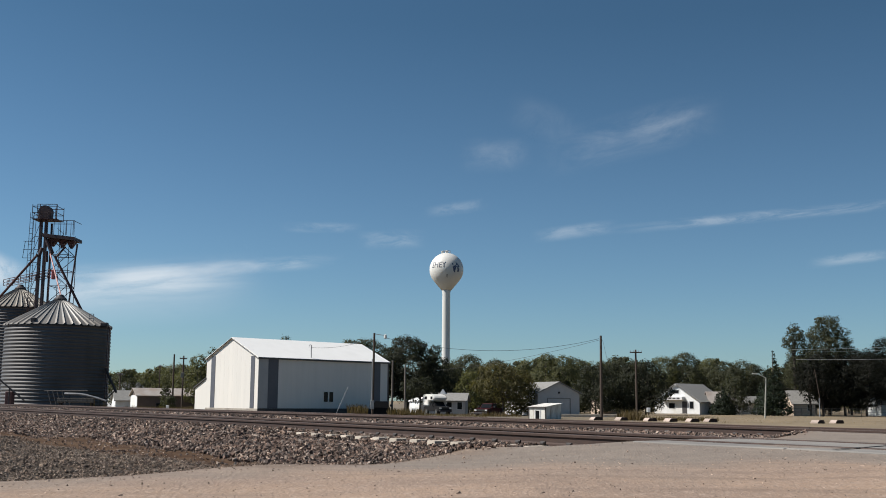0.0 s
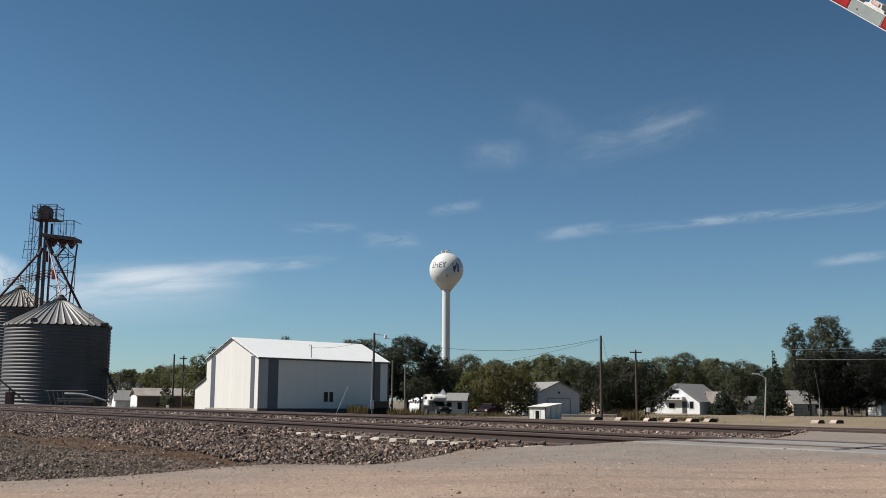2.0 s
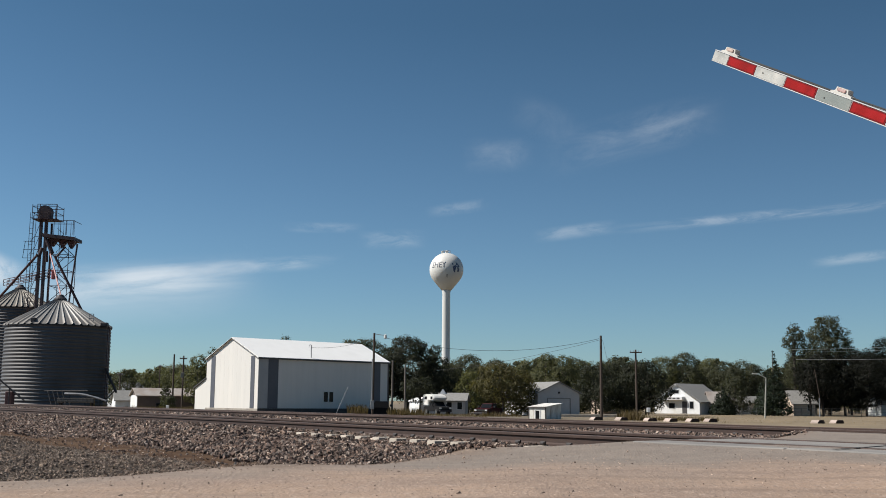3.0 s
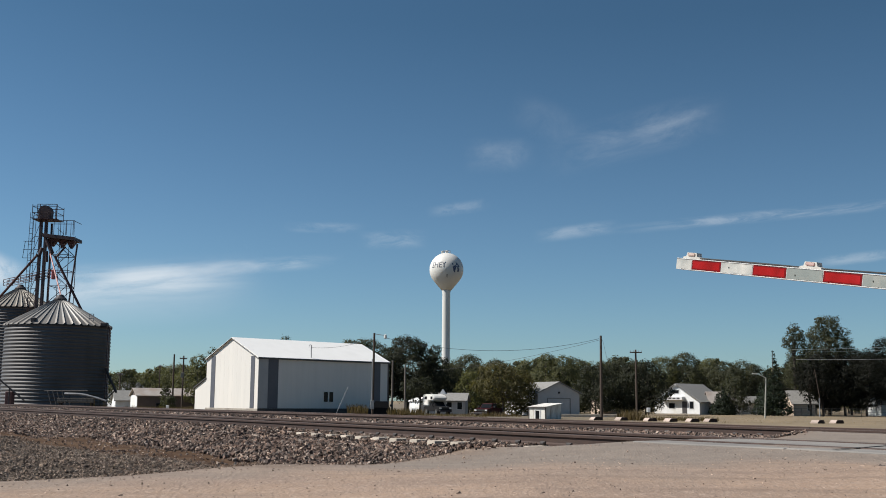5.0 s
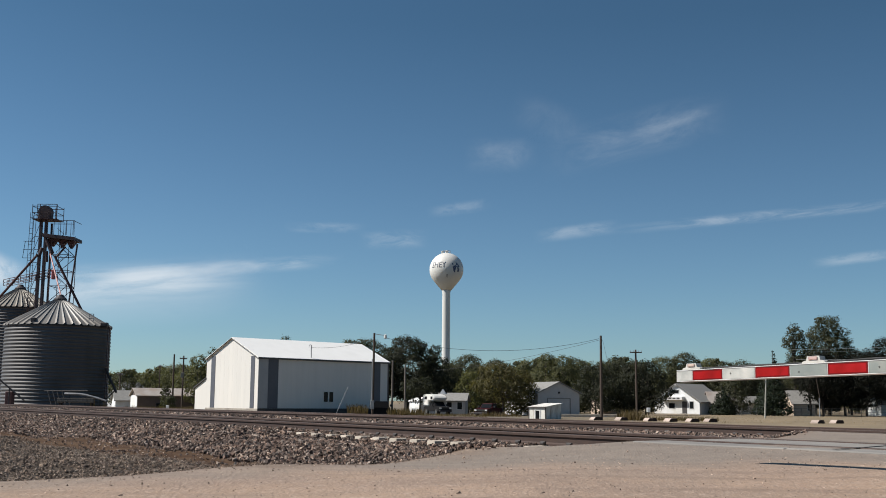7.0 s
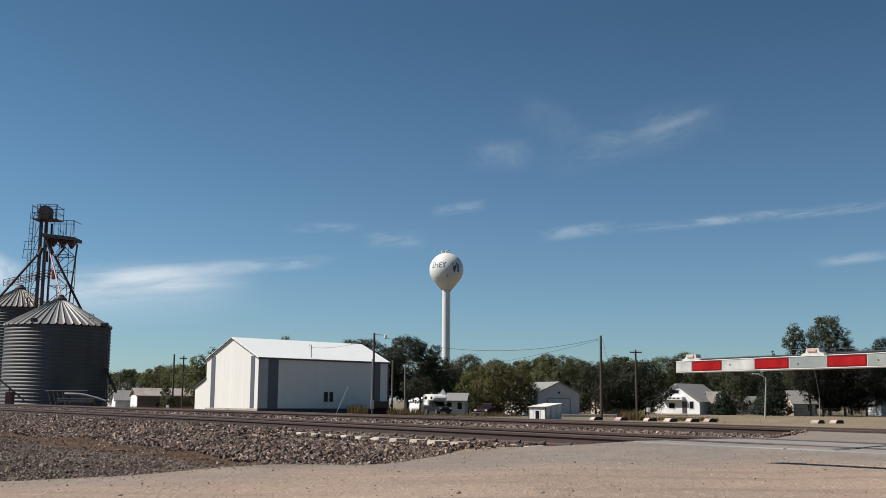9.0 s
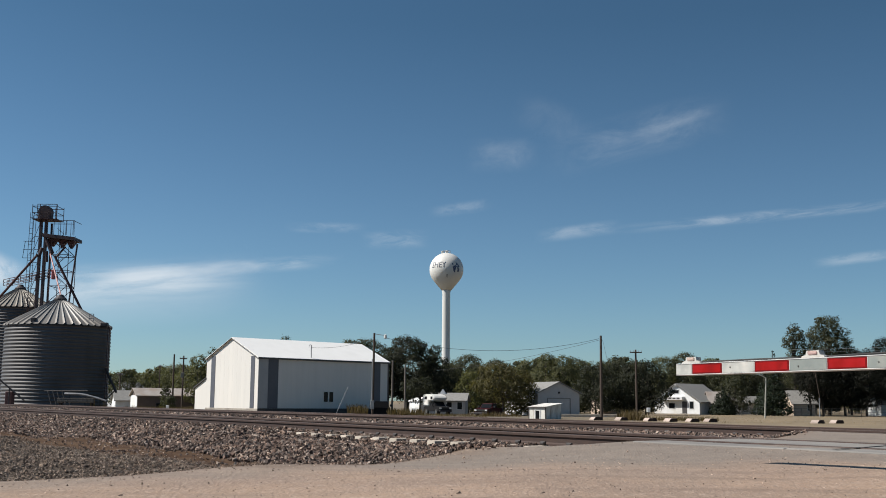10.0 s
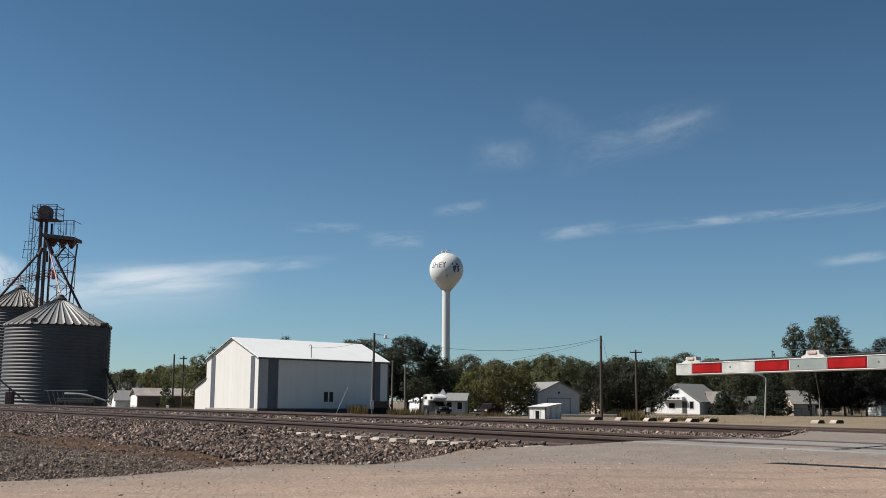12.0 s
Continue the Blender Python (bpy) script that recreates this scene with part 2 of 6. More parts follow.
# ---- builders ----
def thing(name, loc=(0, 0, 0), turn=0.0, label="", category="", group="", kind=""):
    ob = new(name)
    ob.empty_display_size = 0.2
    ob.matrix_basis = Matrix.Translation(loc) @ Matrix.Rotation(turn, 4, "Z")
    return tagged(ob, label, category, group, kind)


def part(name, bm, material, parent, label="", smooth=False):
    me = bpy.data.meshes.new(name)
    if smooth:
        for f in bm.faces:
            f.smooth = True
    bm.to_mesh(me)
    bm.free()
    for m in material if isinstance(material, (list, tuple)) else [material]:
        me.materials.append(m)
    ob = new(name, me)
    ob.parent = parent
    if label:
        ob["label"] = label
    return ob


def share(name, me, parent, m=None, label=""):
    ob = new(name, me)
    ob.parent = parent
    if m is not None:
        ob.matrix_basis = m
    if label:
        ob["label"] = label
    return ob


def add_box(bm, lo, hi, bevel=0.0, m=None):
    x0, y0, z0 = lo
    x1, y1, z1 = hi
    r = bmesh.ops.create_cube(bm, size=1)
    for v in r["verts"]:
        v.co = Vector(((x0 + x1) / 2 + v.co.x * (x1 - x0), (y0 + y1) / 2 + v.co.y * (y1 - y0), (z0 + z1) / 2 + v.co.z * (z1 - z0)))
    if bevel:
        es = list({e for v in r["verts"] for e in v.link_edges})
        r2 = bmesh.ops.bevel(bm, geom=es, offset=bevel, segments=1, affect="EDGES")
        vs = r2["verts"]
    else:
        vs = r["verts"]
    if m is not None:
        bmesh.ops.transform(bm, matrix=m, verts=vs)
    return bm


def box(lo, hi, bevel=0.0, m=None):
    return add_box(bmesh.new(), lo, hi, bevel, m)


def add_tube(bm, a, b, r0, r1=None, n=8):
    a, b = Vector(a), Vector(b)
    r1 = r0 if r1 is None else r1
    q = (b - a).to_track_quat("Z", "Y")
    ra, rb = [], []
    for i in range(n):
        w = 2 * math.pi * i / n
        c = Vector((math.cos(w), math.sin(w), 0))
        ra.append(bm.verts.new(a + q @ (c * r0)))
        rb.append(bm.verts.new(b + q @ (c * r1)))
    for i in range(n):
        j = (i + 1) % n
        bm.faces.new((ra[i], ra[j], rb[j], rb[i]))
    bm.faces.new(list(reversed(ra)))
    bm.faces.new(rb)
    return bm


def tube(a, b, r0, r1=None, n=8):
    return add_tube(bmesh.new(), a, b, r0, r1, n)


def lathe(profile, n=48):
    """Turns (radius, height) pairs about the z axis."""
    bm = bmesh.new()
    rings = []
    for r, z in profile:
        rings.append([bm.verts.new((r * math.cos(2 * math.pi * i / n), r * math.sin(2 * math.pi * i / n), z)) for i in range(n)])
    for p, q in zip(rings, rings[1:]):
        for i in range(n):
            j = (i + 1) % n
            bm.faces.new((p[i], p[j], q[j], q[i]))
    bm.faces.new(list(reversed(rings[0])))
    bm.faces.new(rings[-1])
    return bm


def prism(points, y0, y1):
    """A flat outline in x and z, thick from y0 to y1."""
    bm = bmesh.new()
    a = [bm.verts.new((x, y0, z)) for x, z in points]
    b = [bm.verts.new((x, y1, z)) for x, z in points]
    bm.faces.new(a)
    bm.faces.new(list(reversed(b)))
    for i in range(len(points)):
        j = (i + 1) % len(points)
        bm.faces.new((a[j], a[i], b[i], b[j]))
    bmesh.ops.recalc_face_normals(bm, faces=bm.faces)
    return bm


def add_prism(bm, points, y0, y1):
    o = prism(points, y0, y1)
    me = bpy.data.meshes.new("tmp")
    o.to_mesh(me)
    o.free()
    bm.from_mesh(me)
    bpy.data.meshes.remove(me)
    return bm


def uv_point(u, v, z=0.0):
    p = D * u + N * v
    return Vector((p.x, p.y, z))


def smooth(a, b, x):
    t = np.clip((x - a) / (b - a), 0, 1)
    return t * t * (3 - 2 * t)


# ---- ground: one sheet from the road in front to the horizon ----
ROAD_V = np.array([-40.0, 1.9, 4.0, 7.7, 9.0, 10.3, 11.0, 11.2, 13.5, 19.9, 24.0, 60.0])
ROAD_EDGE = np.array([-8.0, -8.0, -8.6, -10.6, -11.7, -12.5, -12.6, -10.7, -10.3, -14.3, -15.0, -15.0])
NEAR_RAIL, FAR_RAIL, GAUGE = 11.1, 17.45, 1.51
FAR_LIFT = 0.03


def wobble(u, v, s, k=0.0):
    return (np.sin(u * s + 1.3 + k) * np.cos(v * s * 1.17 + 0.4 - k) + 0.5 * np.sin(u * s * 2.3 + v * s * 1.9 + k)) / 1.5


def ground_z(u, v):
    """Height of the ground in the railway's own axes."""
    u, v = np.asarray(u, float), np.asarray(v, float)
    edge = np.interp(v, ROAD_V, ROAD_EDGE) + 0.3 * wobble(u * 0 + 3, v, 1.1) * (v < 10)
    road = smooth(edge - np.where(v < 10.5, 2.6, 0.9), edge, u)
    ditch = -0.42 + 0.10 * wobble(u, v, 0.35) + 0.035 * wobble(u, v, 1.7, 1)
    ditch = ditch + 0.16 * smooth(7.2, 5.0, v) * smooth(-13, -20, u)
    bed = np.full_like(u, -0.055) + 0.10 * smooth(12.9, 13.9, v) * smooth(17.3, 16.5, v)
    bed = bed - 0.035 * smooth(10.95, 10.6, v) * smooth(-24, -19, u)
    bed = bed - 0.038 * smooth(9.2, 10.0, v) * smooth(10.75, 10.5, v) * smooth(-25, -19, u)
    side = smooth(8.7, 10.3, v)
    open_ = ditch * (1 - side) + bed * side
    far = smooth(20.0, 22.5, v)
    town = TOWN + 0.05 * wobble(u, v, 0.05)
    open_ = open_ * (1 - far) + town * far
    way = 0.095 + 0.02 * smooth(3.5, 5.5, v) + 0.055 * smooth(9.2, 10.95, v) + 0.012 * wobble(u, v, 0.9)
    way = way * (1 - smooth(20.2, 34, v)) + town * smooth(20.2, 34, v)
    way = way + (0.030 * np.clip(u + 6.7, -3, 0) + 0.048 * np.clip(D.x * u + N.x * v - 2.6, 0, 2.0)) * smooth(3.5, 6.0, v) * smooth(9.6, 8.2, v)
    way = way - 0.17 * smooth(-10.4, -12.1, u) * smooth(8.6, 10.2, v) * smooth(11.3, 11.1, v)
    way = np.where(v < 9.2, way + 0.02 * wobble(u, v, 0.45, 2), way)
    return open_ * (1 - road) + way * road


def steps(fine_lo, fine_hi, d, far_lo, far_hi, grow=1.22):
    a = list(np.arange(fine_lo, fine_hi, d))
    s, x = d, a[-1]
    while x < far_hi:
        s *= grow
        x += s
        a.append(x)
    s, x = d, a[0]
    while x > far_lo:
        s *= grow
        x -= s
        a.insert(0, x)
    return np.array(a)


def build_ground():
    us = steps(-38, 4, 0.18, -3500, 3500, 1.16)
    vs = steps(0, 24, 0.18, -2500, 4500, 1.16)
    U, V = np.meshgrid(us, vs, indexing="ij")
    Z = ground_z(U, V)
    X, Y = D.x * U + N.x * V, D.y * U + N.y * V
    nu, nv = U.shape
    co = np.stack([X, Y, Z], -1).reshape(-1, 3)
    idx = np.arange(nu * nv).reshape(nu, nv)
    f = np.stack([idx[:-1, :-1], idx[1:, :-1], idx[1:, 1:], idx[:-1, 1:]], -1).reshape(-1, 4)
    me = bpy.data.meshes.new("ground")
    me.from_pydata(co.tolist(), [], f.tolist())
    edge = np.interp(V, ROAD_V, ROAD_EDGE)
    fray = 0.32 * wobble(U, V, 2.9) + 0.22 * wobble(U, V, 6.1, 3)
    road = smooth(edge - 1.0, edge + 0.5, U + fray * (V < 11))
    road = np.maximum(road, 0.55 * smooth(1.0, 0.3, np.hypot((U + 17.4) / 2.2, (V - 7.2) / 0.24)))
    grass = smooth(21.5, 24.0, V) * (1 - road * smooth(34, 20, V))
    stone = (1 - road) * smooth(8.3, 9.2, V) * (1 - grass)
    crush = (1 - road) * (1 - stone) * (1 - grass) * smooth(0.5, -0.3, V + 0.4 * wobble(U, V, 0.5) - 6.0 - 1.4 * smooth(-28, -17.5, U))
    near_track = np.maximum(smooth(8.7, 9.9, V), smooth(-5.0, -8.8, U + 1.0 * wobble(U, V, 0.8) + 0.5 * wobble(U, V, 2.3, 1)) * smooth(4.2, 6.0, V))
    grey = road * np.maximum(0.9 * near_track, 0.6 * smooth(edge + 1.3, edge + 0.2, U + fray))
    att = me.color_attributes.new("zones", "FLOAT_COLOR", "POINT")
    att.data.foreach_set("color", np.stack([road, stone + crush, grass, grey], -1).reshape(-1).astype(np.float32))
    yard = me.attributes.new("yard", "FLOAT", "POINT")
    yard.data.foreach_set("value", (smooth(24, 12, X) * smooth(-30, -16, X)).reshape(-1).astype(np.float32))
    me.polygons.foreach_set("use_smooth", np.ones(len(f), bool))
    m = mat("ground_surface", (0.230, 0.169, 0.133), (0.186, 0.136, 0.106), 0.8, 0.95, 0, 0.7, 42, (0.264, 0.200, 0.162), detail=11)
    t = m.node_tree
    b = t.nodes["Principled BSDF"]
    b.inputs["Normal"].links[0].from_node.inputs["Distance"].default_value = 0.016
    road_col = b.inputs["Base Color"].links[0].from_socket
    # low ruts and clods under the fine grain
    lump = t.nodes.new("ShaderNodeTexNoise")
    lump.inputs["Scale"].default_value, lump.inputs["Detail"].default_value = 9, 6
    rut = t.nodes.new("ShaderNodeBump")
    rut.inputs["Strength"].default_value, rut.inputs["Distance"].default_value = 0.4, 0.04
    t.links.new(lump.outputs["Fac"], rut.inputs["Height"])
    t.links.new(rut.outputs["Normal"], b.inputs["Normal"].links[0].from_node.inputs["Normal"])
    va = t.nodes.new("ShaderNodeVertexColor")
    va.layer_name = "zones"
    sep = t.nodes.new("ShaderNodeSeparateColor")
    t.links.new(va.outputs["Color"], sep.inputs[0])
    co_n = t.nodes.new("ShaderNodeTexCoord")

    drawn = t.nodes.new("ShaderNodeMapping")
    drawn.inputs["Scale"].default_value = (1.0, 0.45, 1.0)
    t.links.new(co_n.outputs["Object"], drawn.inputs["Vector"])
    t.links.new(drawn.outputs["Vector"], lump.inputs["Vector"])
    grain_bump = b.inputs["Normal"].links[0].from_node
    t.links.new(drawn.outputs["Vector"], grain_bump.inputs["Height"].links[0].from_node.inputs["Vector"])

    def tone(a, c, s, lo=0.35, hi=0.65, along=False):
        n = t.nodes.new("ShaderNodeTexNoise")
        n.inputs["Scale"].default_value, n.inputs["Detail"].default_value = s, 8
        t.links.new((drawn if along else co_n).outputs["Vector" if along else "Object"], n.inputs["Vector"])
        r = t.nodes.new("ShaderNodeMapRange")
        r.inputs["From Min"].default_value, r.inputs["From Max"].default_value = lo, hi
        t.links.new(n.outputs["Fac"], r.inputs["Value"])
        x = t.nodes.new("ShaderNodeMix")
        x.data_type = "RGBA"
        x.inputs[6].default_value, x.inputs[7].default_value = (*a, 1), (*c, 1)
        t.links.new(r.outputs["Result"], x.inputs[0])
        return x.outputs[2]

    def over(f, a, c):
        x = t.nodes.new("ShaderNodeMix")
        x.data_type = "RGBA"
        t.links.new(f, x.inputs[0])
        t.links.new(a, x.inputs[6])
        t.links.new(c, x.inputs[7])
        return x.outputs[2]

    pebble = t.nodes.new("ShaderNodeTexVoronoi")
    pebble.inputs["Scale"].default_value = 22
    t.links.new(drawn.outputs["Vector"], pebble.inputs["Vector"])
    speck = t.nodes.new("ShaderNodeMapRange")
    speck.inputs["From Min"].default_value, speck.inputs["From Max"].default_value = 0.0, 0.16
    speck.inputs["To Min"].default_value, speck.inputs["To Max"].default_value = 0.9, 0.0
    t.links.new(pebble.outputs["Distance"], speck.inputs["Value"])
    # wheel streaks and mottling on the gravel road
    mp2 = t.nodes.new("ShaderNodeMapping")
    mp2.inputs["Scale"].default_value = (0.22, 1.9, 1.0)
    mp2.inputs["Rotation"].default_value = (0, 0, 0.12)
    t.links.new(co_n.outputs["Object"], mp2.inputs["Vector"])
    streak = t.nodes.new("ShaderNodeTexNoise")
    streak.inputs["Scale"].default_value, streak.inputs["Detail"].default_value = 1.6, 5
    t.links.new(mp2.outputs["Vector"], streak.inputs["Vector"])
    sr = t.nodes.new("ShaderNodeMapRange")
    sr.inputs["From Min"].default_value, sr.inputs["From Max"].default_value = 0.48, 0.68
    sr.inputs["To Max"].default_value = 0.62
    t.links.new(streak.outputs["Fac"], sr.inputs["Value"])
    road_col = over(tone((0.0, 0.0, 0.0), (0.6, 0.6, 0.6), 0.55, 0.42, 0.66), road_col, tone((0.330, 0.232, 0.160), (0.280, 0.196, 0.136), 5))
    road_col = over(tone((0.000, 0.000, 0.000), (0.75, 0.75, 0.75), 16, 0.42, 0.75, True), road_col, tone((0.150, 0.112, 0.090), (0.370, 0.296, 0.250), 34, 0.38, 0.62, True))
    road_col = over(speck.outputs["Result"], road_col, tone((0.131, 0.102, 0.082), (0.426, 0.361, 0.303), 3))
    fine = t.nodes.new("ShaderNodeTexVoronoi")
    fine.inputs["Scale"].default_value = 75
    t.links.new(drawn.outputs["Vector"], fine.inputs["Vector"])
    fr = t.nodes.new("ShaderNodeMapRange")
    fr.inputs["From Min"].default_value, fr.inputs["From Max"].default_value = 0.12, 0.5
    fr.inputs["To Min"].default_value, fr.inputs["To Max"].default_value = 0.6, 0.0
    t.links.new(fine.outputs["Distance"], fr.inputs["Value"])
    road_col = over(fr.outputs["Result"], road_col, tone((0.139, 0.106, 0.084), (0.402, 0.322, 0.256), 55))
    road_col = over(sr.outputs["Result"], road_col, tone((0.128, 0.092, 0.070), (0.205, 0.150, 0.116), 5, 0.3, 0.7, True))
    warm = t.nodes.new("ShaderNodeMix")
    warm.data_type, warm.blend_type = "RGBA", "MULTIPLY"
    warm.inputs[0].default_value = 1.0
    warm.inputs[7].default_value = (1.02, 0.975, 0.92, 1)
    t.links.new(road_col, warm.inputs[6])
    road_col = warm.outputs[2]
    soil = tone((0.056, 0.033, 0.020), (0.098, 0.062, 0.039), 1.6)
    gravel = tone((0.052, 0.041, 0.033), (0.092, 0.074, 0.060), 9)
    turf = tone((0.205, 0.156, 0.094), (0.140, 0.108, 0.066), 0.25)
    asphalt = over(fr.outputs["Result"], tone((0.140, 0.115, 0.095), (0.176, 0.146, 0.120), 2.2), tone((0.085, 0.072, 0.062), (0.300, 0.260, 0.225), 48))
    lot = t.nodes.new("ShaderNodeAttribute")
    lot.attribute_name = "yard"
    turf = over(lot.outputs["Fac"], turf, tone((0.088, 0.072, 0.050), (0.140, 0.112, 0.080), 0.4))
    col = over(sep.outputs[1], soil, gravel)
    col = over(sep.outputs[0], col, road_col)
    col = over(va.outputs["Alpha"], col, asphalt)
    col = over(sep.outputs[2], col, turf)
    t.links.new(col, b.inputs["Base Color"])
    # loose soil in the ditch has no gloss
    packed = t.nodes.new("ShaderNodeMath")
    packed.operation, packed.use_clamp = "ADD", True
    t.links.new(sep.outputs[0], packed.inputs[0])
    t.links.new(sep.outputs[2], packed.inputs[1])
    gloss = t.nodes.new("ShaderNodeMapRange")
    gloss.inputs["To Min"].default_value, gloss.inputs["To Max"].default_value = 0.08, 0.5
    t.links.new(packed.outputs[0], gloss.inputs["Value"])
    t.links.new(gloss.outputs["Result"], b.inputs["Specular IOR Level"])
    me.materials.append(m)
    return tagged(new("ground", me), "tan gravel road, ditch and dry grass flat out to the horizon", "ground", kind="structure")


build_ground()


# ---- sky: thin drifting cirrus, far off ----
def cloud_mat(name, stretch, lo, hi, thick, seed):
    m = bpy.data.materials.new(name)
    m.use_nodes = True
    t = m.node_tree
    t.nodes.remove(t.nodes["Principled BSDF"])
    co = t.nodes.new("ShaderNodeTexCoord")
    mp = t.nodes.new("ShaderNodeMapping")
    mp.inputs["Scale"].default_value = stretch
    mp.inputs["Location"].default_value = (seed * 3.1, seed * 1.7, 0)
    t.links.new(co.outputs["Generated"], mp.inputs["Vector"])
    n = t.nodes.new("ShaderNodeTexNoise")
    n.inputs["Scale"].default_value, n.inputs["Detail"].default_value, n.inputs["Roughness"].default_value = 1.0, 9, 0.66
    n.inputs["Distortion"].default_value = 0.5
    t.links.new(mp.outputs["Vector"], n.inputs["Vector"])
    r = t.nodes.new("ShaderNodeMapRange")
    r.interpolation_type = "SMOOTHSTEP"
    r.inputs["From Min"].default_value, r.inputs["From Max"].default_value = lo, hi
    t.links.new(n.outputs["Fac"], r.inputs["Value"])
    # soft rim of the sheet
    sx = t.nodes.new("ShaderNodeSeparateXYZ")
    t.links.new(co.outputs["Generated"], sx.inputs[0])

    def hump(sock):
        a = t.nodes.new("ShaderNodeMath")
        a.operation = "PINGPONG"
        a.inputs[1].default_value = 0.5
        t.links.new(sock, a.inputs[0])
        h = t.nodes.new("ShaderNodeMapRange")
        h.interpolation_type = "SMOOTHSTEP"
        h.inputs["From Max"].default_value = 0.42
        t.links.new(a.outputs[0], h.inputs["Value"])
        return h.outputs["Result"]

    def times(a, c):
        x = t.nodes.new("ShaderNodeMath")
        x.operation = "MULTIPLY"
        t.links.new(a, x.inputs[0])
        if isinstance(c, float):
            x.inputs[1].default_value = c
        else:
            t.links.new(c, x.inputs[1])
        return x.outputs[0]

    fac = times(times(times(r.outputs["Result"], hump(sx.outputs[0])), hump(sx.outputs[2])), thick)
    tr = t.nodes.new("ShaderNodeBsdfTransparent")
    white = t.nodes.new("ShaderNodeEmission")
    white.inputs["Color"].default_value = (0.83, 0.875, 0.915, 1)
    white.inputs["Strength"].default_value = 0.68
    mx = t.nodes.new("ShaderNodeMixShader")
    t.links.new(fac, mx.inputs[0])
    t.links.new(tr.outputs[0], mx.inputs[1])
    t.links.new(white.outputs[0], mx.inputs[2])
    t.links.new(mx.outputs[0], t.nodes["Material Output"].inputs["Surface"])
    return m


CLOUDS = []


def cloud(az, el, width, height, lean, thick, drift, seed, stretch=(3.0, 1.0, 1.6), lo=0.42, hi=0.8):
    """A wisp at an azimuth and elevation in degrees, 4 km off; width and height in degrees; drift in degrees over the twelve seconds."""
    far = 4000.0
    s = far * math.pi / 180
    bm = bmesh.new()
    nx, nz = 12, 4
    g = [[bm.verts.new(((i / nx - 0.5) * width * s, 0.02 * width * s * math.cos(math.pi * (i / nx - 0.5)), (k / nz - 0.5) * height * s)) for k in range(nz + 1)] for i in range(nx + 1)]
    for i in range(nx):
        for k in range(nz):
            bm.faces.new((g[i][k], g[i + 1][k], g[i + 1][k + 1], g[i][k + 1]))
    ob = part("cirrus_cloud", bm, cloud_mat("cirrus", stretch, lo, hi, thick, seed), None)
    ob.visible_shadow = False
    tagged(ob, "thin white cirrus wisp drifting in blue sky", "cloud", "cirrus clouds")
    rows = []
    for t, k in ((0, -0.5), (12, 0.5)):
        a, e = radians(az + drift * k), radians(el)
        p = Vector((math.sin(a) * math.cos(e), math.cos(a) * math.cos(e), math.sin(e))) * far
        rows.append((t, Matrix.Translation(p) @ Matrix.Rotation(-a, 4, "Z") @ Matrix.Rotation(e, 4, "X") @ Matrix.Rotation(radians(lean), 4, "Y")))
    CLOUDS.append((ob, rows))


cloud(-15.6, 6.3, 6.6, 1.0, -8, 0.56, 0.02, 1, (1.6, 1, 1.6), 0.30, 0.54)
cloud(-15.9, 5.85, 13.5, 2.7, -7, 0.53, 0.02, 11, (1.3, 1, 3.8), 0.29, 0.70)
cloud(-16.6, 5.3, 17.0, 4.2, -5, 0.19, 0.02, 15, (0.9, 1, 1.2), 0.10, 0.62)
cloud(-9.8, 7.0, 9.5, 1.0, -5, 0.34, 0.02, 12, (2.2, 1, 1.4), 0.32, 0.70)
cloud(-22.9, 6.3, 3.6, 2.1, 24, 0.62, 0.02, 2, (1.0, 1, 1.0), 0.18, 0.52)
cloud(10.3, 14.0, 11.0, 3.0, -13, 0.16, 0.46, 3, (1.9, 1, 2.2), 0.32, 0.78)
cloud(12.4, 14.6, 5.0, 0.9, -16, 0.11, 0.46, 13, (1.8, 1, 1.4), 0.30, 0.72)
cloud(3.1, 13.1, 4.6, 2.2, -3, 0.13, 0.46, 4, (1.1, 1, 1.3), 0.26, 0.76)
cloud(5.6, 14.9, 4.6, 2.6, 24, 0.065, 0.46, 14, (1.1, 1, 1.3), 0.26, 0.78)
cloud(16.8, 9.55, 17.5, 0.75, -3.2, 0.27, 0.26, 5, (4.5, 1, 1.4), 0.33, 0.66)
cloud(7.2, 9.0, 5.0, 0.95, -7, 0.22, 0.24, 6, (1.8, 1, 1.5), 0.30, 0.66)
cloud(-2.65, 8.55, 4.2, 1.25, -2, 0.21, 0.26, 7, (1.9, 1, 1.8), 0.32, 0.70)
cloud(-6.4, 9.1, 4.8, 0.7, -1, 0.18, 0.26, 8, (1.9, 1, 1.4), 0.30, 0.70)
cloud(0.85, 10.25, 3.8, 0.85, -9, 0.15, 0.30, 9, (1.9, 1, 1.4), 0.30, 0.70)
cloud(21.2, 7.25, 4.8, 0.75, -5, 0.22, 0.22, 10, (2.2, 1, 1.4), 0.30, 0.64)


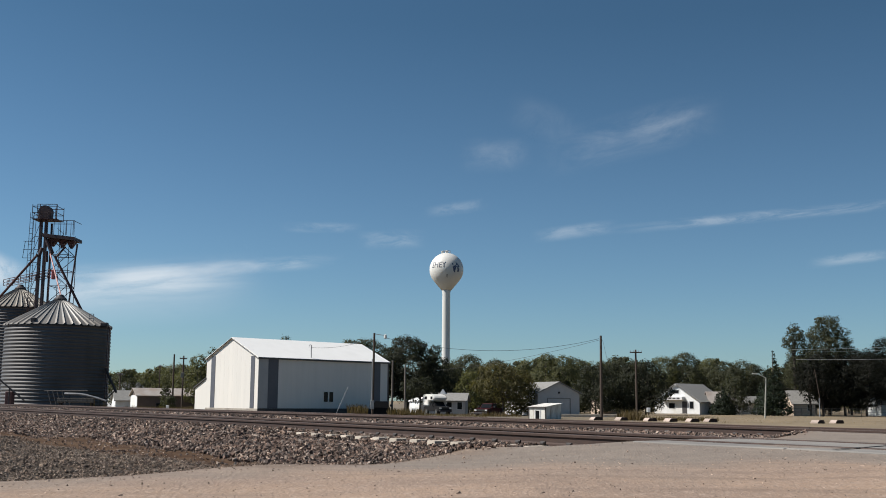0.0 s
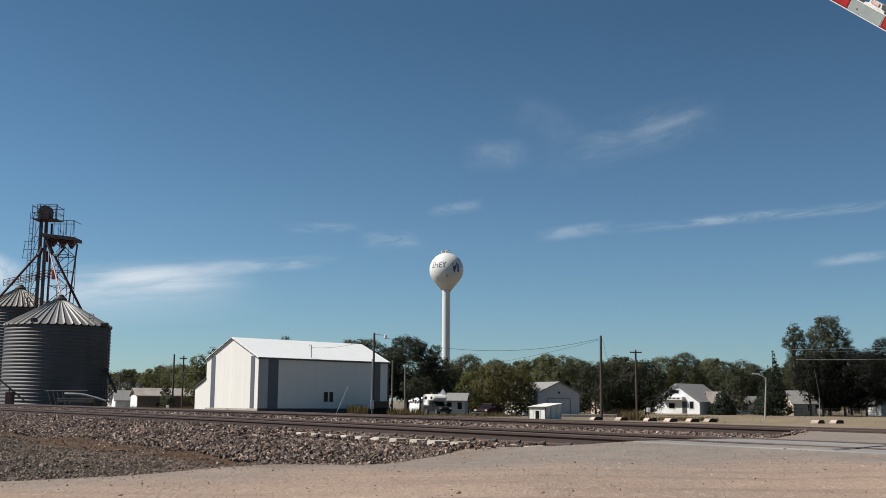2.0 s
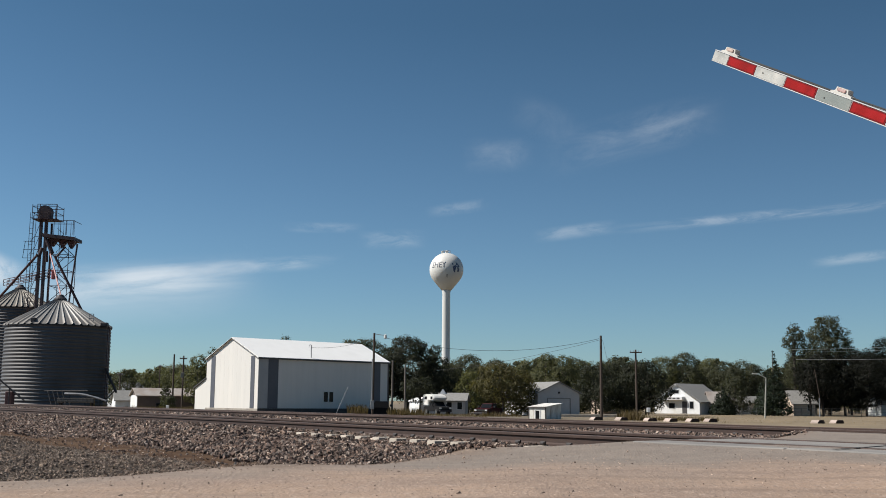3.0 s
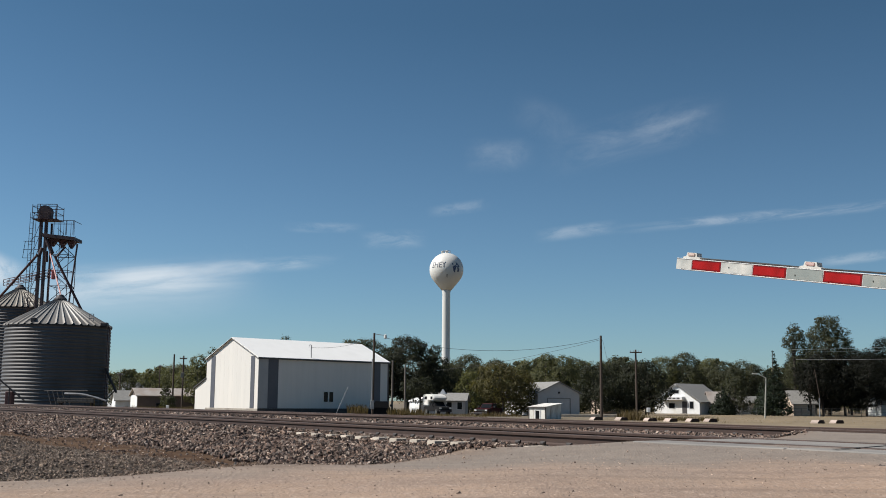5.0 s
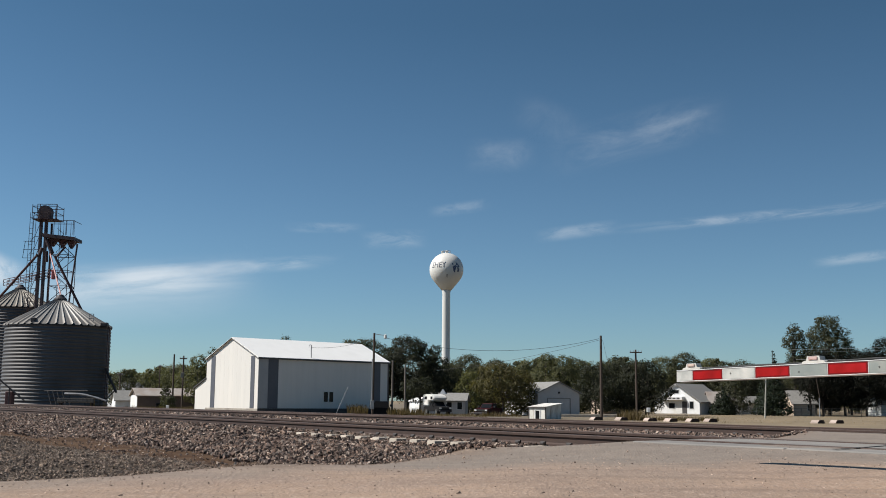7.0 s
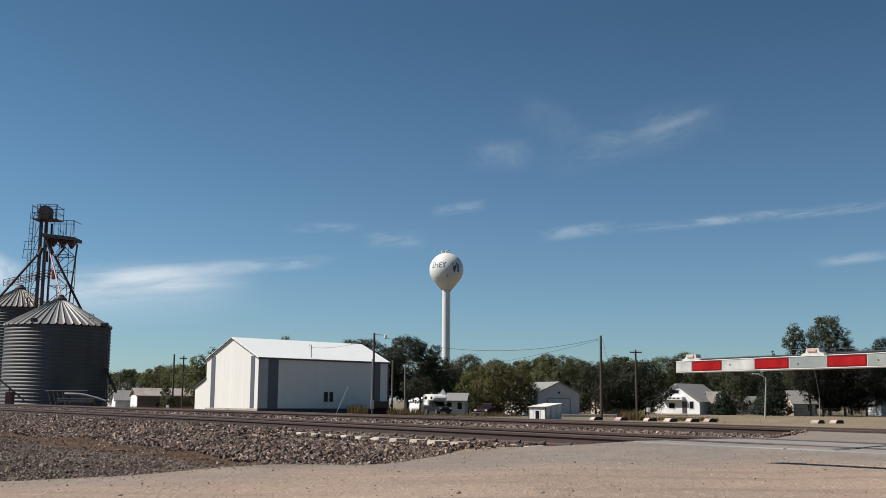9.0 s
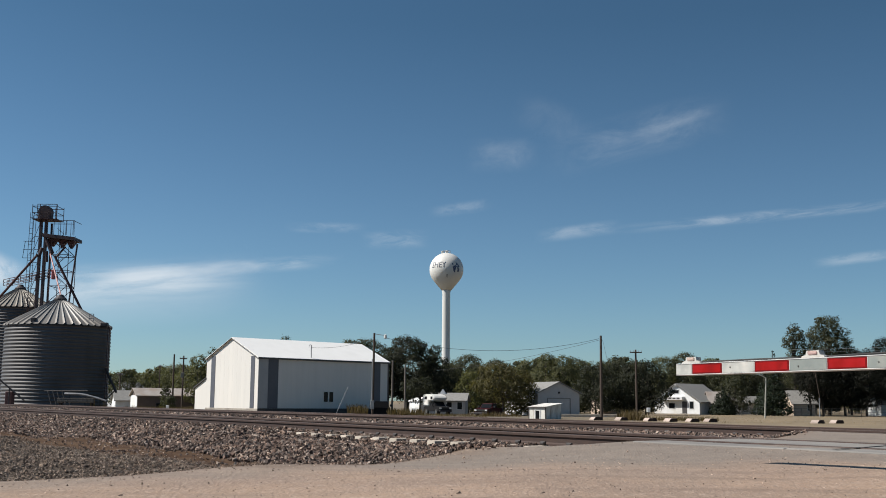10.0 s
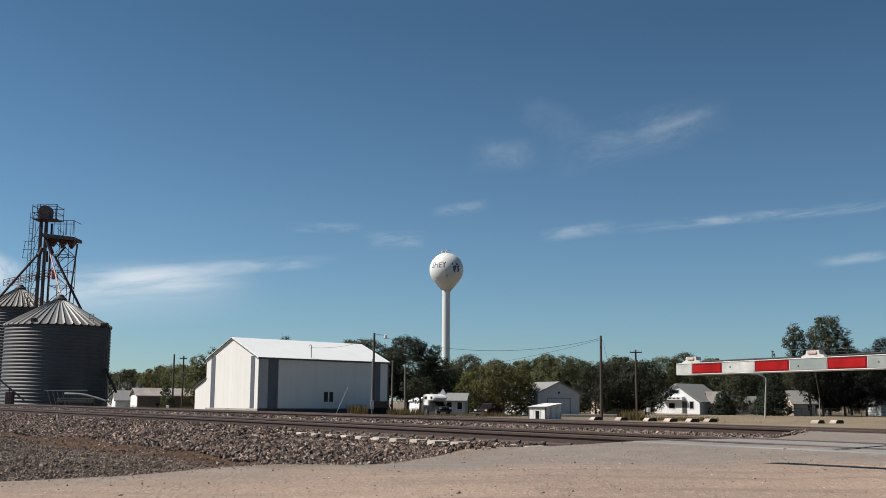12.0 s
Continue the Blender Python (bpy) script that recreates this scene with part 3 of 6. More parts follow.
# ---- railway ----
def rail_bm(length):
    """A flat-bottomed rail lying along x, its foot at 0."""
    prof = [(-0.076, 0), (0.076, 0), (0.076, 0.012), (0.02, 0.03), (0.009, 0.05), (0.009, 0.125), (0.036, 0.142), (0.037, 0.176), (0.03, 0.186),
            (-0.03, 0.186), (-0.037, 0.176), (-0.036, 0.142), (-0.009, 0.125), (-0.009, 0.05), (-0.02, 0.03), (-0.076, 0.012)]
    bm = bmesh.new()
    n = 40
    rings = [[bm.verts.new((length * i / n, y, z)) for y, z in prof] for i in range(n + 1)]
    for a, b in zip(rings, rings[1:]):
        for i in range(len(prof)):
            j = (i + 1) % len(prof)
            f = bm.faces.new((a[i], a[j], b[j], b[i]))
            f.material_index = 1 if i in (8,) else 0
    bm.faces.new(rings[0])
    bm.faces.new(list(reversed(rings[-1])))
    bmesh.ops.recalc_face_normals(bm, faces=bm.faces)
    return bm


def tie_mesh():
    bm = bmesh.new()
    add_prism(bm, [(-0.13, -0.22), (0.13, -0.22), (0.115, -0.01), (0.105, 0), (-0.105, 0), (-0.115, -0.01)], -1.29, 1.29)
    me = bpy.data.meshes.new("sleeper")
    bm.to_mesh(me)
    bm.free()
    me.materials.append(CONC_PALE)
    return me


def clip_mesh():
    bm = bmesh.new()
    add_box(bm, (-0.045, -0.035, 0.0), (0.045, 0.035, 0.04), 0.012)
    add_tube(bm, (-0.06, 0.0, 0.04), (0.06, 0.0, 0.04), 0.018, 0.018, 6)
    me = bpy.data.meshes.new("rail_clip")
    bm.to_mesh(me)
    bm.free()
    me.materials.append(CLIP)
    return me


TIE, CLIP_ME = tie_mesh(), clip_mesh()


def railway(v_rail, start, end, label, z0, first):
    """A track whose nearer rail lies at v_rail; the origin at its far left end, x towards the road."""
    t = thing("railway_track", uv_point(start, v_rail + GAUGE / 2, z0), TRACK_TURN, label, "railway track", "railway tracks", "structure")
    length = end - start
    for s in (-1, 1):
        r = part("rail", rail_bm(length), [RAIL_SIDE, RAIL_TOP], t, "rust-brown steel rail")
        r.matrix_basis = Matrix.Translation((0, s * GAUGE / 2, 0))
    rng = random.Random(4)
    for i in range(150):
        x = first - start - i * 0.61
        if x < 0:
            break
        share("sleeper", TIE, t, pose(x + rng.uniform(-0.03, 0.03), rng.uniform(-0.03, 0.03), 0, 0, 0, rng.uniform(-0.8, 0.8)))
        for s in (-1, 1):
            share("rail_clip", CLIP_ME, t, pose(x, s * GAUGE / 2 - 0.11, 0.012))
    return t


railway(NEAR_RAIL, -150, 40, "near main-line track with rusty rails and concrete sleepers", 0.0, -11.75)
railway(FAR_RAIL, -170, 40, "far main-line track with rusty rails and concrete sleepers", FAR_LIFT, -13.9)


# ---- ballast and gravel ----
def pebble_shapes(k, rng):
    base = np.array([(x, y, z) for x in (-1, 1) for y in (-1, 1) for z in (-1, 1)]) * 0.62
    faces = np.array([(0, 1, 3), (0, 3, 2), (4, 6, 7), (4, 7, 5), (0, 4, 5), (0, 5, 1), (2, 3, 7), (2, 7, 6), (0, 2, 6), (0, 6, 4), (1, 5, 7), (1, 7, 3)])
    return [base * rng.uniform(0.55, 1.3, (8, 1)) + rng.uniform(-0.16, 0.16, (8, 3)) for _ in range(k)], faces


def gravel_shapes(k, rng):
    base = np.array([(1, 0, 0), (-1, 0, 0), (0, 1, 0), (0, -1, 0), (0, 0, 1), (0, 0, -1)]) * 0.95
    faces = np.array([(0, 2, 4), (2, 1, 4), (1, 3, 4), (3, 0, 4), (2, 0, 5), (1, 2, 5), (3, 1, 5), (0, 3, 5)])
    return [base * rng.uniform(0.65, 1.2, (6, 1)) + rng.uniform(-0.25, 0.25, (6, 3)) for _ in range(k)], faces


def grit_shapes(k, rng):
    base = np.array([(1, 1, 1), (1, -1, -1), (-1, 1, -1), (-1, -1, 1)]) * 0.7
    faces = np.array([(0, 1, 2), (0, 3, 1), (0, 2, 3), (1, 3, 2)])
    return [base * rng.uniform(0.6, 1.3, (4, 1)) for _ in range(k)], faces


def stones(name, u, v, size, material, label, sink=0.25, rise=0.0, seed=3, shape=pebble_shapes, pile=0.0):
    rng = np.random.default_rng(seed)
    shapes, faces = shape(12, rng)
    corners = len(shapes[0])
    n = len(u)
    z = ground_z(u, v)
    q = rng.normal(size=(n, 4))
    q /= np.linalg.norm(q, axis=1)[:, None]
    a, b, c, d = q.T
    R = np.stack([1 - 2 * (c * c + d * d), 2 * (b * c - a * d), 2 * (b * d + a * c), 2 * (b * c + a * d), 1 - 2 * (b * b + d * d), 2 * (c * d - a * b),
                  2 * (b * d - a * c), 2 * (c * d + a * b), 1 - 2 * (b * b + c * c)], -1).reshape(n, 3, 3)
    S = np.array(shapes)[rng.integers(0, 12, n)] * (size[:, None, None] * rng.uniform(0.5, 1.3, (n, 1, 3)))
    P = np.einsum("nij,nkj->nki", R, S)
    P[:, :, 0] += (D.x * u + N.x * v)[:, None]
    P[:, :, 1] += (D.y * u + N.y * v)[:, None]
    P[:, :, 2] += (z + size * sink + rise + pile * rng.random(n) ** 1.5)[:, None]
    F = (faces[None] + corners * np.arange(n)[:, None, None]).reshape(-1, 3)
    me = bpy.data.meshes.new(name)
    me.vertices.add(n * corners)
    me.vertices.foreach_set("co", P.reshape(-1))
    me.loops.add(len(F) * 3)
    me.loops.foreach_set("vertex_index", F.reshape(-1))
    me.polygons.add(len(F))
    me.polygons.foreach_set("loop_start", np.arange(0, len(F) * 3, 3))
    me.update(calc_edges=True)
    me.shade_flat()
    me.materials.append(material)
    return tagged(new(name, me), label, "stones", kind="stuff")


def build_stones():
    rng = np.random.default_rng(11)

    def strip(n, u0, u1, v0, v1, power=1.0):
        u = u1 - (u1 - u0) * rng.random(n) ** power
        return u, rng.uniform(v0, v1, n)

    # shoulder in front of the near track
    def laid(u, v, lo, hi, material, label, back, fray, seed, rise=0.0, sink=0.25, pile=0.0):
        """Stones up to the road's edge; low along the bared sleeper ends."""
        keep = u < np.interp(v, ROAD_V, ROAD_EDGE) - back + fray * rng.normal(size=len(u))
        u, v = u[keep], v[keep]
        stones("track_ballast", u, v, rng.uniform(lo, hi, len(u)) * (1 - 0.28 * smooth(-21, -14, u)), material, label, seed=seed, rise=rise, sink=sink, pile=pile * (1 - 0.8 * smooth(-23, -17, u) * smooth(9.4, 10.1, v)))

    u, v = strip(40000, -50, -10.0, 8.45, 10.4, 1.5)
    keep = (v > 8.65 + 0.12 * rng.normal(size=len(u)) + 0.15 * wobble(u, v, 0.9)) & ((u < -12.4) | (v < 9.9))
    u, v = u[keep], v[keep]
    laid(u, v, 0.026, 0.054, STONE, "pinkish grey crushed-rock ballast on the track shoulder", 0.35, 0.3, 1, pile=0.05)
    # round the sleeper ends, leaving their tops bare near the road
    u, v = strip(13000, -50, -11.6, 10.35, 11.02, 1.4)
    off = np.abs(np.mod((u + 11.75) / 0.61 + 0.5, 1) - 0.5)
    keep = (rng.random(len(u)) < np.clip((-u - 20) / 6, 0.02, 1)) & (u < -20)
    laid(u[keep], v[keep], 0.03, 0.055, STONE, "crushed-rock ballast heaped over the sleeper ends", 0.5, 0.15, 10, 0.035)
    keep = (off < 0.25) & (v < 10.62) & (u < -12.6)
    laid(u[keep], v[keep], 0.026, 0.048, STONE, "crushed-rock ballast lapping the sleeper ends", 0.35, 0.15, 12, 0.0, pile=0.02)
    keep = (off >= 0.25) & (u < -12.9)
    laid(u[keep], v[keep], 0.026, 0.046, STONE, "crushed-rock ballast packed between the sleeper ends", 0.35, 0.15, 6, 0.048, pile=0.05)
    for v0, lab in ((NEAR_RAIL, "crushed-rock ballast between the near rails"), (FAR_RAIL, "crushed-rock ballast between the far rails")):
        u, v = strip(6000, -60, -11.8, v0 + 0.1, v0 + 1.4, 1.4)
        laid(u, v, 0.03, 0.055, STONE, lab, 0.3, 0.05, 7, 0.03)
    # between the two tracks
    u, v = strip(19000, -62, -11.2, 13.0, 17.0, 1.4)
    u = np.where(v > 15.5, u - 0.8, u)
    laid(u, v, 0.03, 0.064, STONE, "pinkish grey crushed-rock ballast between the two tracks", 0.2, 0.12, 2, pile=0.06)
    u, v = strip(12000, -70, -13.0, 16.7, 17.40, 1.4)
    off = np.abs(np.mod((u + 13.9) / 0.61 + 0.5, 1) - 0.5)
    hidden = rng.random(len(u)) < np.clip((-u - 22) / 6, 0.05, 1)
    keep = (v < 16.85) | (off > 0.2) | hidden
    laid(u[keep], v[keep], 0.03, 0.055, STONE, "crushed-rock ballast against the far track", 1.0, 0.1, 8, 0.03, pile=0.03)
    # finer dark crushed stone in the ditch, thinning out over the road's edge
    u, v = strip(78000, -44, -7.4, 1.3, 8.4, 1.6)
    edge = np.interp(v, ROAD_V, ROAD_EDGE)
    top = 6.0 + 1.5 * smooth(-28, -17.5, u) + 0.25 * wobble(u, v, 0.5) + 0.28 * rng.normal(size=len(u))
    keep = (u < edge - 0.75 + 0.45 * rng.normal(size=len(u))) & (v < top)
    u, v, edge = u[keep], v[keep], edge[keep]
    stones("ditch_gravel", u, v, rng.uniform(0.011, 0.027, len(u)) * (0.45 + 0.55 * smooth(edge - 0.5, edge - 2.4, u)) * (1 + 0.5 * (rng.random(len(u)) > 0.95)), CRUSH, "grey-brown crushed stone lying in the ditch", seed=3, shape=gravel_shapes, pile=0.022)
    u, v = strip(1800, -40, -10.5, 6.9, 8.8, 1.2)
    keep = u < np.interp(v, ROAD_V, ROAD_EDGE) - 1.0
    stones("ditch_gravel", u[keep], v[keep], rng.uniform(0.012, 0.034, int(keep.sum())), STONE, "stray stones on bare brown dirt below the shoulder", seed=9)
    # scattered grit and clods on the road
    u, v = strip(20000, -13, 1.0, 1.0, 10.6)
    keep = u > np.interp(v, ROAD_V, ROAD_EDGE) - 1.4
    u, v = u[keep], v[keep]
    thick = rng.random(len(u)) < 0.35 + 0.65 * np.clip(0.5 + wobble(u, v, 1.3) + 0.6 * wobble(u, v, 3.7, 2), 0, 1)
    u, v = u[thick], v[thick]
    near_ditch = rng.random(len(u)) < 0.6 + 0.4 * np.clip((-3.5 - u) / 5.0, 0, 1)
    u, v = u[near_ditch], v[near_ditch]
    stones("road_grit", u, v, rng.uniform(0.006, 0.014, len(u)), GRIT, "tan grit scattered over the gravel road", seed=5, shape=grit_shapes, sink=-0.45)
    u, v = strip(110, -12.5, 1.0, 1.0, 10.4, 0.8)
    keep = u > np.interp(v, ROAD_V, ROAD_EDGE) - 1.0
    u, v = u[keep], v[keep]
    stones("road_clods", u, v, rng.uniform(0.007, 0.016, len(u)), GRIT, "small clods and stones lying on the gravel road", seed=15, sink=0.1)


build_stones()


# ---- crossing panels ----
def crossing():
    t = thing("crossing_surface", uv_point(-11.3, NEAR_RAIL, 0), TRACK_TURN, "grey concrete grade-crossing panels between the rails", "crossing", kind="structure")
    lanes = [(-0.75, -0.10, 0.170), (0.13, 1.38, 0.176), (1.61, 2.25, 0.172)]
    base = FAR_RAIL - NEAR_RAIL
    lanes += [(base - 0.75, base - 0.10, 0.172), (base + 0.13, base + 1.38, 0.176), (base + 1.61, base + 2.25, 0.172)]
    for y0, y1, z in lanes:
        shift = 0.9 if y0 < 3 else -1.35
        for i in range(7):
            x = shift + i * 2.44
            b = box((x + 0.01, y0, -0.15), (x + 2.43, y1, z + 0.004 * (i % 3)), 0.012)
            part("panel", b, PANEL_GREY if y0 < 1.5 else PANEL_BROWN, t)


crossing()


def tyre_mark():
    """A dark curved rubber mark across the panels."""
    way = [Vector(p) for p in ((4.32, 12.0), (4.57, 12.26), (4.95, 12.68), (5.39, 13.2), (6.2, 14.0))]
    bm = bmesh.new()
    rows = []
    n = 24
    for i in range(n + 1):
        f = i / n * (len(way) - 1)
        k = min(int(f), len(way) - 2)
        p = way[k].lerp(way[k + 1], f - k)
        d = (way[k + 1] - way[k]).normalized()
        side = Vector((-d.y, d.x)) * (0.024 + 0.006 * math.sin(i * 1.7))
        v = p.dot(N.xy)
        z = max(float(ground_z(p.dot(D.xy), v)) + 0.006, 0.186 if v > 10.2 else 0)
        rows.append([bm.verts.new((p.x + s * side.x, p.y + s * side.y, z)) for s in (-1, 1)])
    for a, b in zip(rows, rows[1:]):
        bm.faces.new((a[0], a[1], b[1], b[0]))
    bmesh.ops.recalc_face_normals(bm, faces=bm.faces)
    bmesh.ops.solidify(bm, geom=bm.faces, thickness=0.003)
    ob = part("tyre_mark", bm, BLACK, None)
    tagged(ob, "dark curved rubber tyre mark on the crossing panels", "tyre mark")


tyre_mark()


# ---- level-crossing gate ----
PIVOT = Vector((5.007, 5.059, 1.453))
ARM_TURN = math.atan2(math.sin(radians(60.90)), -math.cos(radians(60.90)))   # the way the arm points, from its pivot
GATE_LEAN = radians(-1.55)
ARM_DROP = -0.442      # the arm is bolted below its turning shaft
gz = float(ground_z(PIVOT.xy.dot(D.xy), PIVOT.xy.dot(N.xy)))


def gate():
    mast = thing("crossing_gate", (PIVOT.x, PIVOT.y, gz), ARM_TURN, "roadside crossing gate mast with a red and white arm", "crossing gate")
    part("base_plate", box((-0.25, 0.12, -0.05), (0.25, 0.62, 0.04), 0.01), GREY_STEEL, mast)
    part("mast", tube((0, 0.37, 0.04), (0, 0.37, 3.2), 0.055, 0.055, 12), GREY_STEEL, mast)
    part("mechanism_box", box((-0.22, 0.10, PIVOT.z - gz - 0.3), (0.25, 0.55, PIVOT.z - gz + 0.28), 0.03), GREY_STEEL, mast)
    length, h = 5.738, 0.0525
    # x runs out along the arm, z up across its face, y away
    core = bmesh.new()
    add_box(core, (-0.75, -0.062, -h + 0.008), (length, 0.028, h - 0.008), 0.004)
    arm = part("gate_arm", core, ARM_EDGE, mast, "long white arm with red and white stripes")
    for s in (-1, 1):
        b = bmesh.new()
        add_box(b, (0.0, -0.066, s * 0.0497 - 0.0040), (length, 0.032, s * 0.0497 + 0.0040), 0.003)
        part("edge_rib", b, ARM_EDGE, arm)
    x, i = length, 0
    widths = [0.213] + [0.387] * 15
    for w in widths:
        if x <= 0.35:
            break
        x2 = max(0.3, x - w)
        for side in (1, -1):
            y0, y1 = (0.0290, 0.0310) if side > 0 else (-0.0650, -0.0630)
            # first two white stripes take the paler sheet with the painted glint
            part("stripe", box((x2 + 0.004, y0, -h + 0.009), (x - 0.004, y1, h - 0.009)), SHEET_RED_RIM if i % 2 else (SHEET_GLINT if i in (0, 2) else SHEET_WHITE), arm, "red reflective stripe" if i % 2 else "white reflective stripe")
        if i % 2:
            part("stripe_face", box((x2 + 0.020, 0.0312, -h + 0.020), (x - 0.020, 0.0322, h - 0.020)), SHEET_RED, arm, "brighter middle of a red stripe")
        x, i = x2, i + 1
    for bx, bz in ((length - 0.70, 0.004), (length - 1.47, -0.01), (length - 2.25, 0.0)):
        part("bolt", tube((bx, 0.030, bz), (bx, 0.036, bz), 0.008, 0.006, 8), FENCE, arm, "small grey bolt head")
    for k, lx in enumerate((length - 0.20, length - 1.62)):
        body = bmesh.new()
        add_prism(body, [(lx - 0.14, h + 0.002), (lx + 0.14, h + 0.002), (lx + 0.13, h + 0.018), (lx + 0.085, h + 0.028), (lx + 0.072, h + 0.066), (lx - 0.072, h + 0.066), (lx - 0.085, h + 0.028), (lx - 0.13, h + 0.018)], -0.03, 0.03)
        bmesh.ops.scale(body, vec=(0.86, 1, 0.88), space=Matrix.Translation((-lx, 0, -h)), verts=body.verts)
        part("arm_lamp", body, LAMP_SHELL, arm, "small lamp clipped on top of the arm")
        for side in (1, -1):
            y0, y1 = (0.031, 0.038) if side > 0 else (-0.038, -0.031)
            part("lamp_lens", box((lx - 0.046, y0, h + 0.027), (lx + 0.046, y1, h + 0.054), 0.006), LENS if k else TIP_SHELL, arm, "red lamp lens" if k else "bleached lamp lens")
    b = bmesh.new()
    prev = None
    for i in range(40):
        f = i / 39
        xx = 0.3 + (length - 0.5) * f
        zz = h + 0.012 + 0.004 * math.sin(f * 19) * math.sin(f * 7)
        if prev:
            add_tube(b, prev, (xx, 0.0, zz), 0.008, 0.008, 6)
        prev = (xx, 0.0, zz)
    part("splice_bar", box((length - 1.5, -0.010, h + 0.0025), (length - 0.45, 0.010, h + 0.014), 0.003), BLACK, arm, "black splice bar on top")
    part("lamp_cable", b, BLACK, arm, "black cable along the top of the arm")
    part("pivot_bracket", box((-0.06, -0.05, 0.03), (0.06, 0.05, 0.52), 0.01), GREY_STEEL, arm, "steel bracket up to the turning shaft")
    return mast, arm


GATE, ARM = gate()


# ---- grain elevator ----
def corrugated(radius, z0, z1, pitch, amp):
    prof, n = [], max(2, int((z1 - z0) / pitch * 6))
    for i in range(n + 1):
        z = z0 + (z1 - z0) * i / n
        prof.append((radius + amp * math.sin(2 * math.pi * (z - z0) / pitch), z))
    return lathe(prof, 72)


def roof_panel_mesh(r, z0, z1, count, cap, material):
    """One pressed panel of a conical roof: a shallow pan with a raised rib along each edge, thin at the eave."""
    bm = bmesh.new()
    half = math.pi / count
    prof = [(-1.0, 0.12), (-0.72, 0.035), (-0.5, 0.0), (0.5, 0.0), (0.72, 0.035), (1.0, 0.12)]
    rows = []
    for t in (0.0, 0.35, 0.7, 1.0):
        rr = r + (cap - r) * t
        top = [bm.verts.new((rr * math.cos(a * half), rr * math.sin(a * half), z0 + (z1 - z0) * t + up * (1 - 0.55 * t))) for a, up in prof]
        low = [bm.verts.new((rr * math.cos(a * half), rr * math.sin(a * half), z0 + (z1 - z0) * t + up * (1 - 0.55 * t) - 0.02)) for a, up in prof]
        rows.append((top, low))
    for (a, c), (b, d) in zip(rows, rows[1:]):
        for k in range(len(prof) - 1):
            bm.faces.new((a[k], a[k + 1], b[k + 1], b[k]))
            bm.faces.new((c[k + 1], c[k], d[k], d[k + 1]))
    for k in range(len(prof) - 1):
        bm.faces.new((rows[0][0][k + 1], rows[0][0][k], rows[0][1][k], rows[0][1][k + 1]))
    bmesh.ops.recalc_face_normals(bm, faces=bm.faces)
    me = bpy.data.meshes.new("roof_panel")
    bm.to_mesh(me)
    bm.free()
    me.materials.append(material)
    return me


def grain_bin(loc, radius, eave, peak, roof_material, label, extras):
    t = thing("grain_bin", loc, 0.3, label, "grain bin", "grain bins")
    part("wall", corrugated(radius, 0, eave, 0.262, 0.029), GALV, t, "corrugated galvanised steel wall", True)
    panel = roof_panel_mesh(radius + 0.09, eave - 0.04, peak, 42, 0.45, roof_material)
    for k in range(42):
        share("roof_panel", panel, t, pose(0, 0, 0, 0, 0, 360 * k / 42))
    part("peak_cap", lathe([(0.5, peak - 0.05), (0.5, peak + 0.12), (0.3, peak + 0.3), (0.22, peak + 0.45)], 16), DARK_STEEL, t)
    part("eave_ring", lathe([(radius + 0.03, eave - 0.14), (radius + 0.06, eave - 0.12), (radius + 0.06, eave - 0.07), (radius + 0.02, eave - 0.06)], 72), DARK_STEEL, t)
    part("foundation", lathe([(radius + 0.35, -0.3), (radius + 0.35, 0.02)], 48), CONCRETE, t)
    if extras:
        m = Matrix.Rotation(-0.3, 4, "Z")
        hatch = box((-0.78, -radius * 0.97, eave + 0.10), (-0.46, -radius * 0.86, eave + 0.42), 0.04, m)
        part("roof_hatch", hatch, DARK_STEEL, t)
        part("eave_vent", box((radius * 0.93, -1.4, eave - 0.08), (radius * 1.07, -0.9, eave + 0.26), 0.06, m), DARK_STEEL, t)
        b = bmesh.new()
        p0 = m @ Vector((radius * 0.80, -2.1, 0))
        for dx in (0, 0.32):
            add_tube(b, (p0.x - 0.1 + dx, p0.y, eave + 0.3), (p0.x - 0.1 + dx, p0.y, eave + 0.85), 0.025, 0.025, 6)
        for dz in (0.5, 0.83):
            add_tube(b, (p0.x - 0.1, p0.y, eave + dz), (p0.x + 0.22, p0.y, eave + dz), 0.025, 0.025, 6)
        part("eave_rail", b, GREY_STEEL, t)
        b = bmesh.new()
        for dz in np.arange(0.3, eave, 0.33):
            add_tube(b, m @ Vector((radius + 0.12, -0.62, dz)), m @ Vector((radius + 0.12, -0.22, dz)), 0.022, 0.022, 5)
        for yy in (-0.62, -0.22):
            add_tube(b, m @ Vector((radius + 0.12, yy, 0.1)), m @ Vector((radius + 0.12, yy, eave)), 0.025, 0.025, 6)
        part("ladder", b, RUST_STEEL, t)
        part("unloading_spout", tube(m @ Vector((radius, -0.4, 4.1)), m @ Vector((radius + 1.05, -0.8, 2.3)), 0.10, 0.085, 10), DARK_STEEL, t)
        part("spout_brace", tube(m @ Vector((radius + 0.95, -0.8, 2.45)), m @ Vector((radius + 0.3, -0.7, 1.8)), 0.05, 0.05, 6), DARK_STEEL, t)
    return t


grain_bin((-29.35, 82.2, TOWN), 3.85, 7.25, 9.25, GALV_ROOF, "corrugated steel grain bin with ribbed conical roof", True)
grain_bin((-38.7, 98.0, TOWN), 3.15, 9.88, 11.65, RUSTY_ROOF, "taller corrugated grain bin with weathered roof", False)


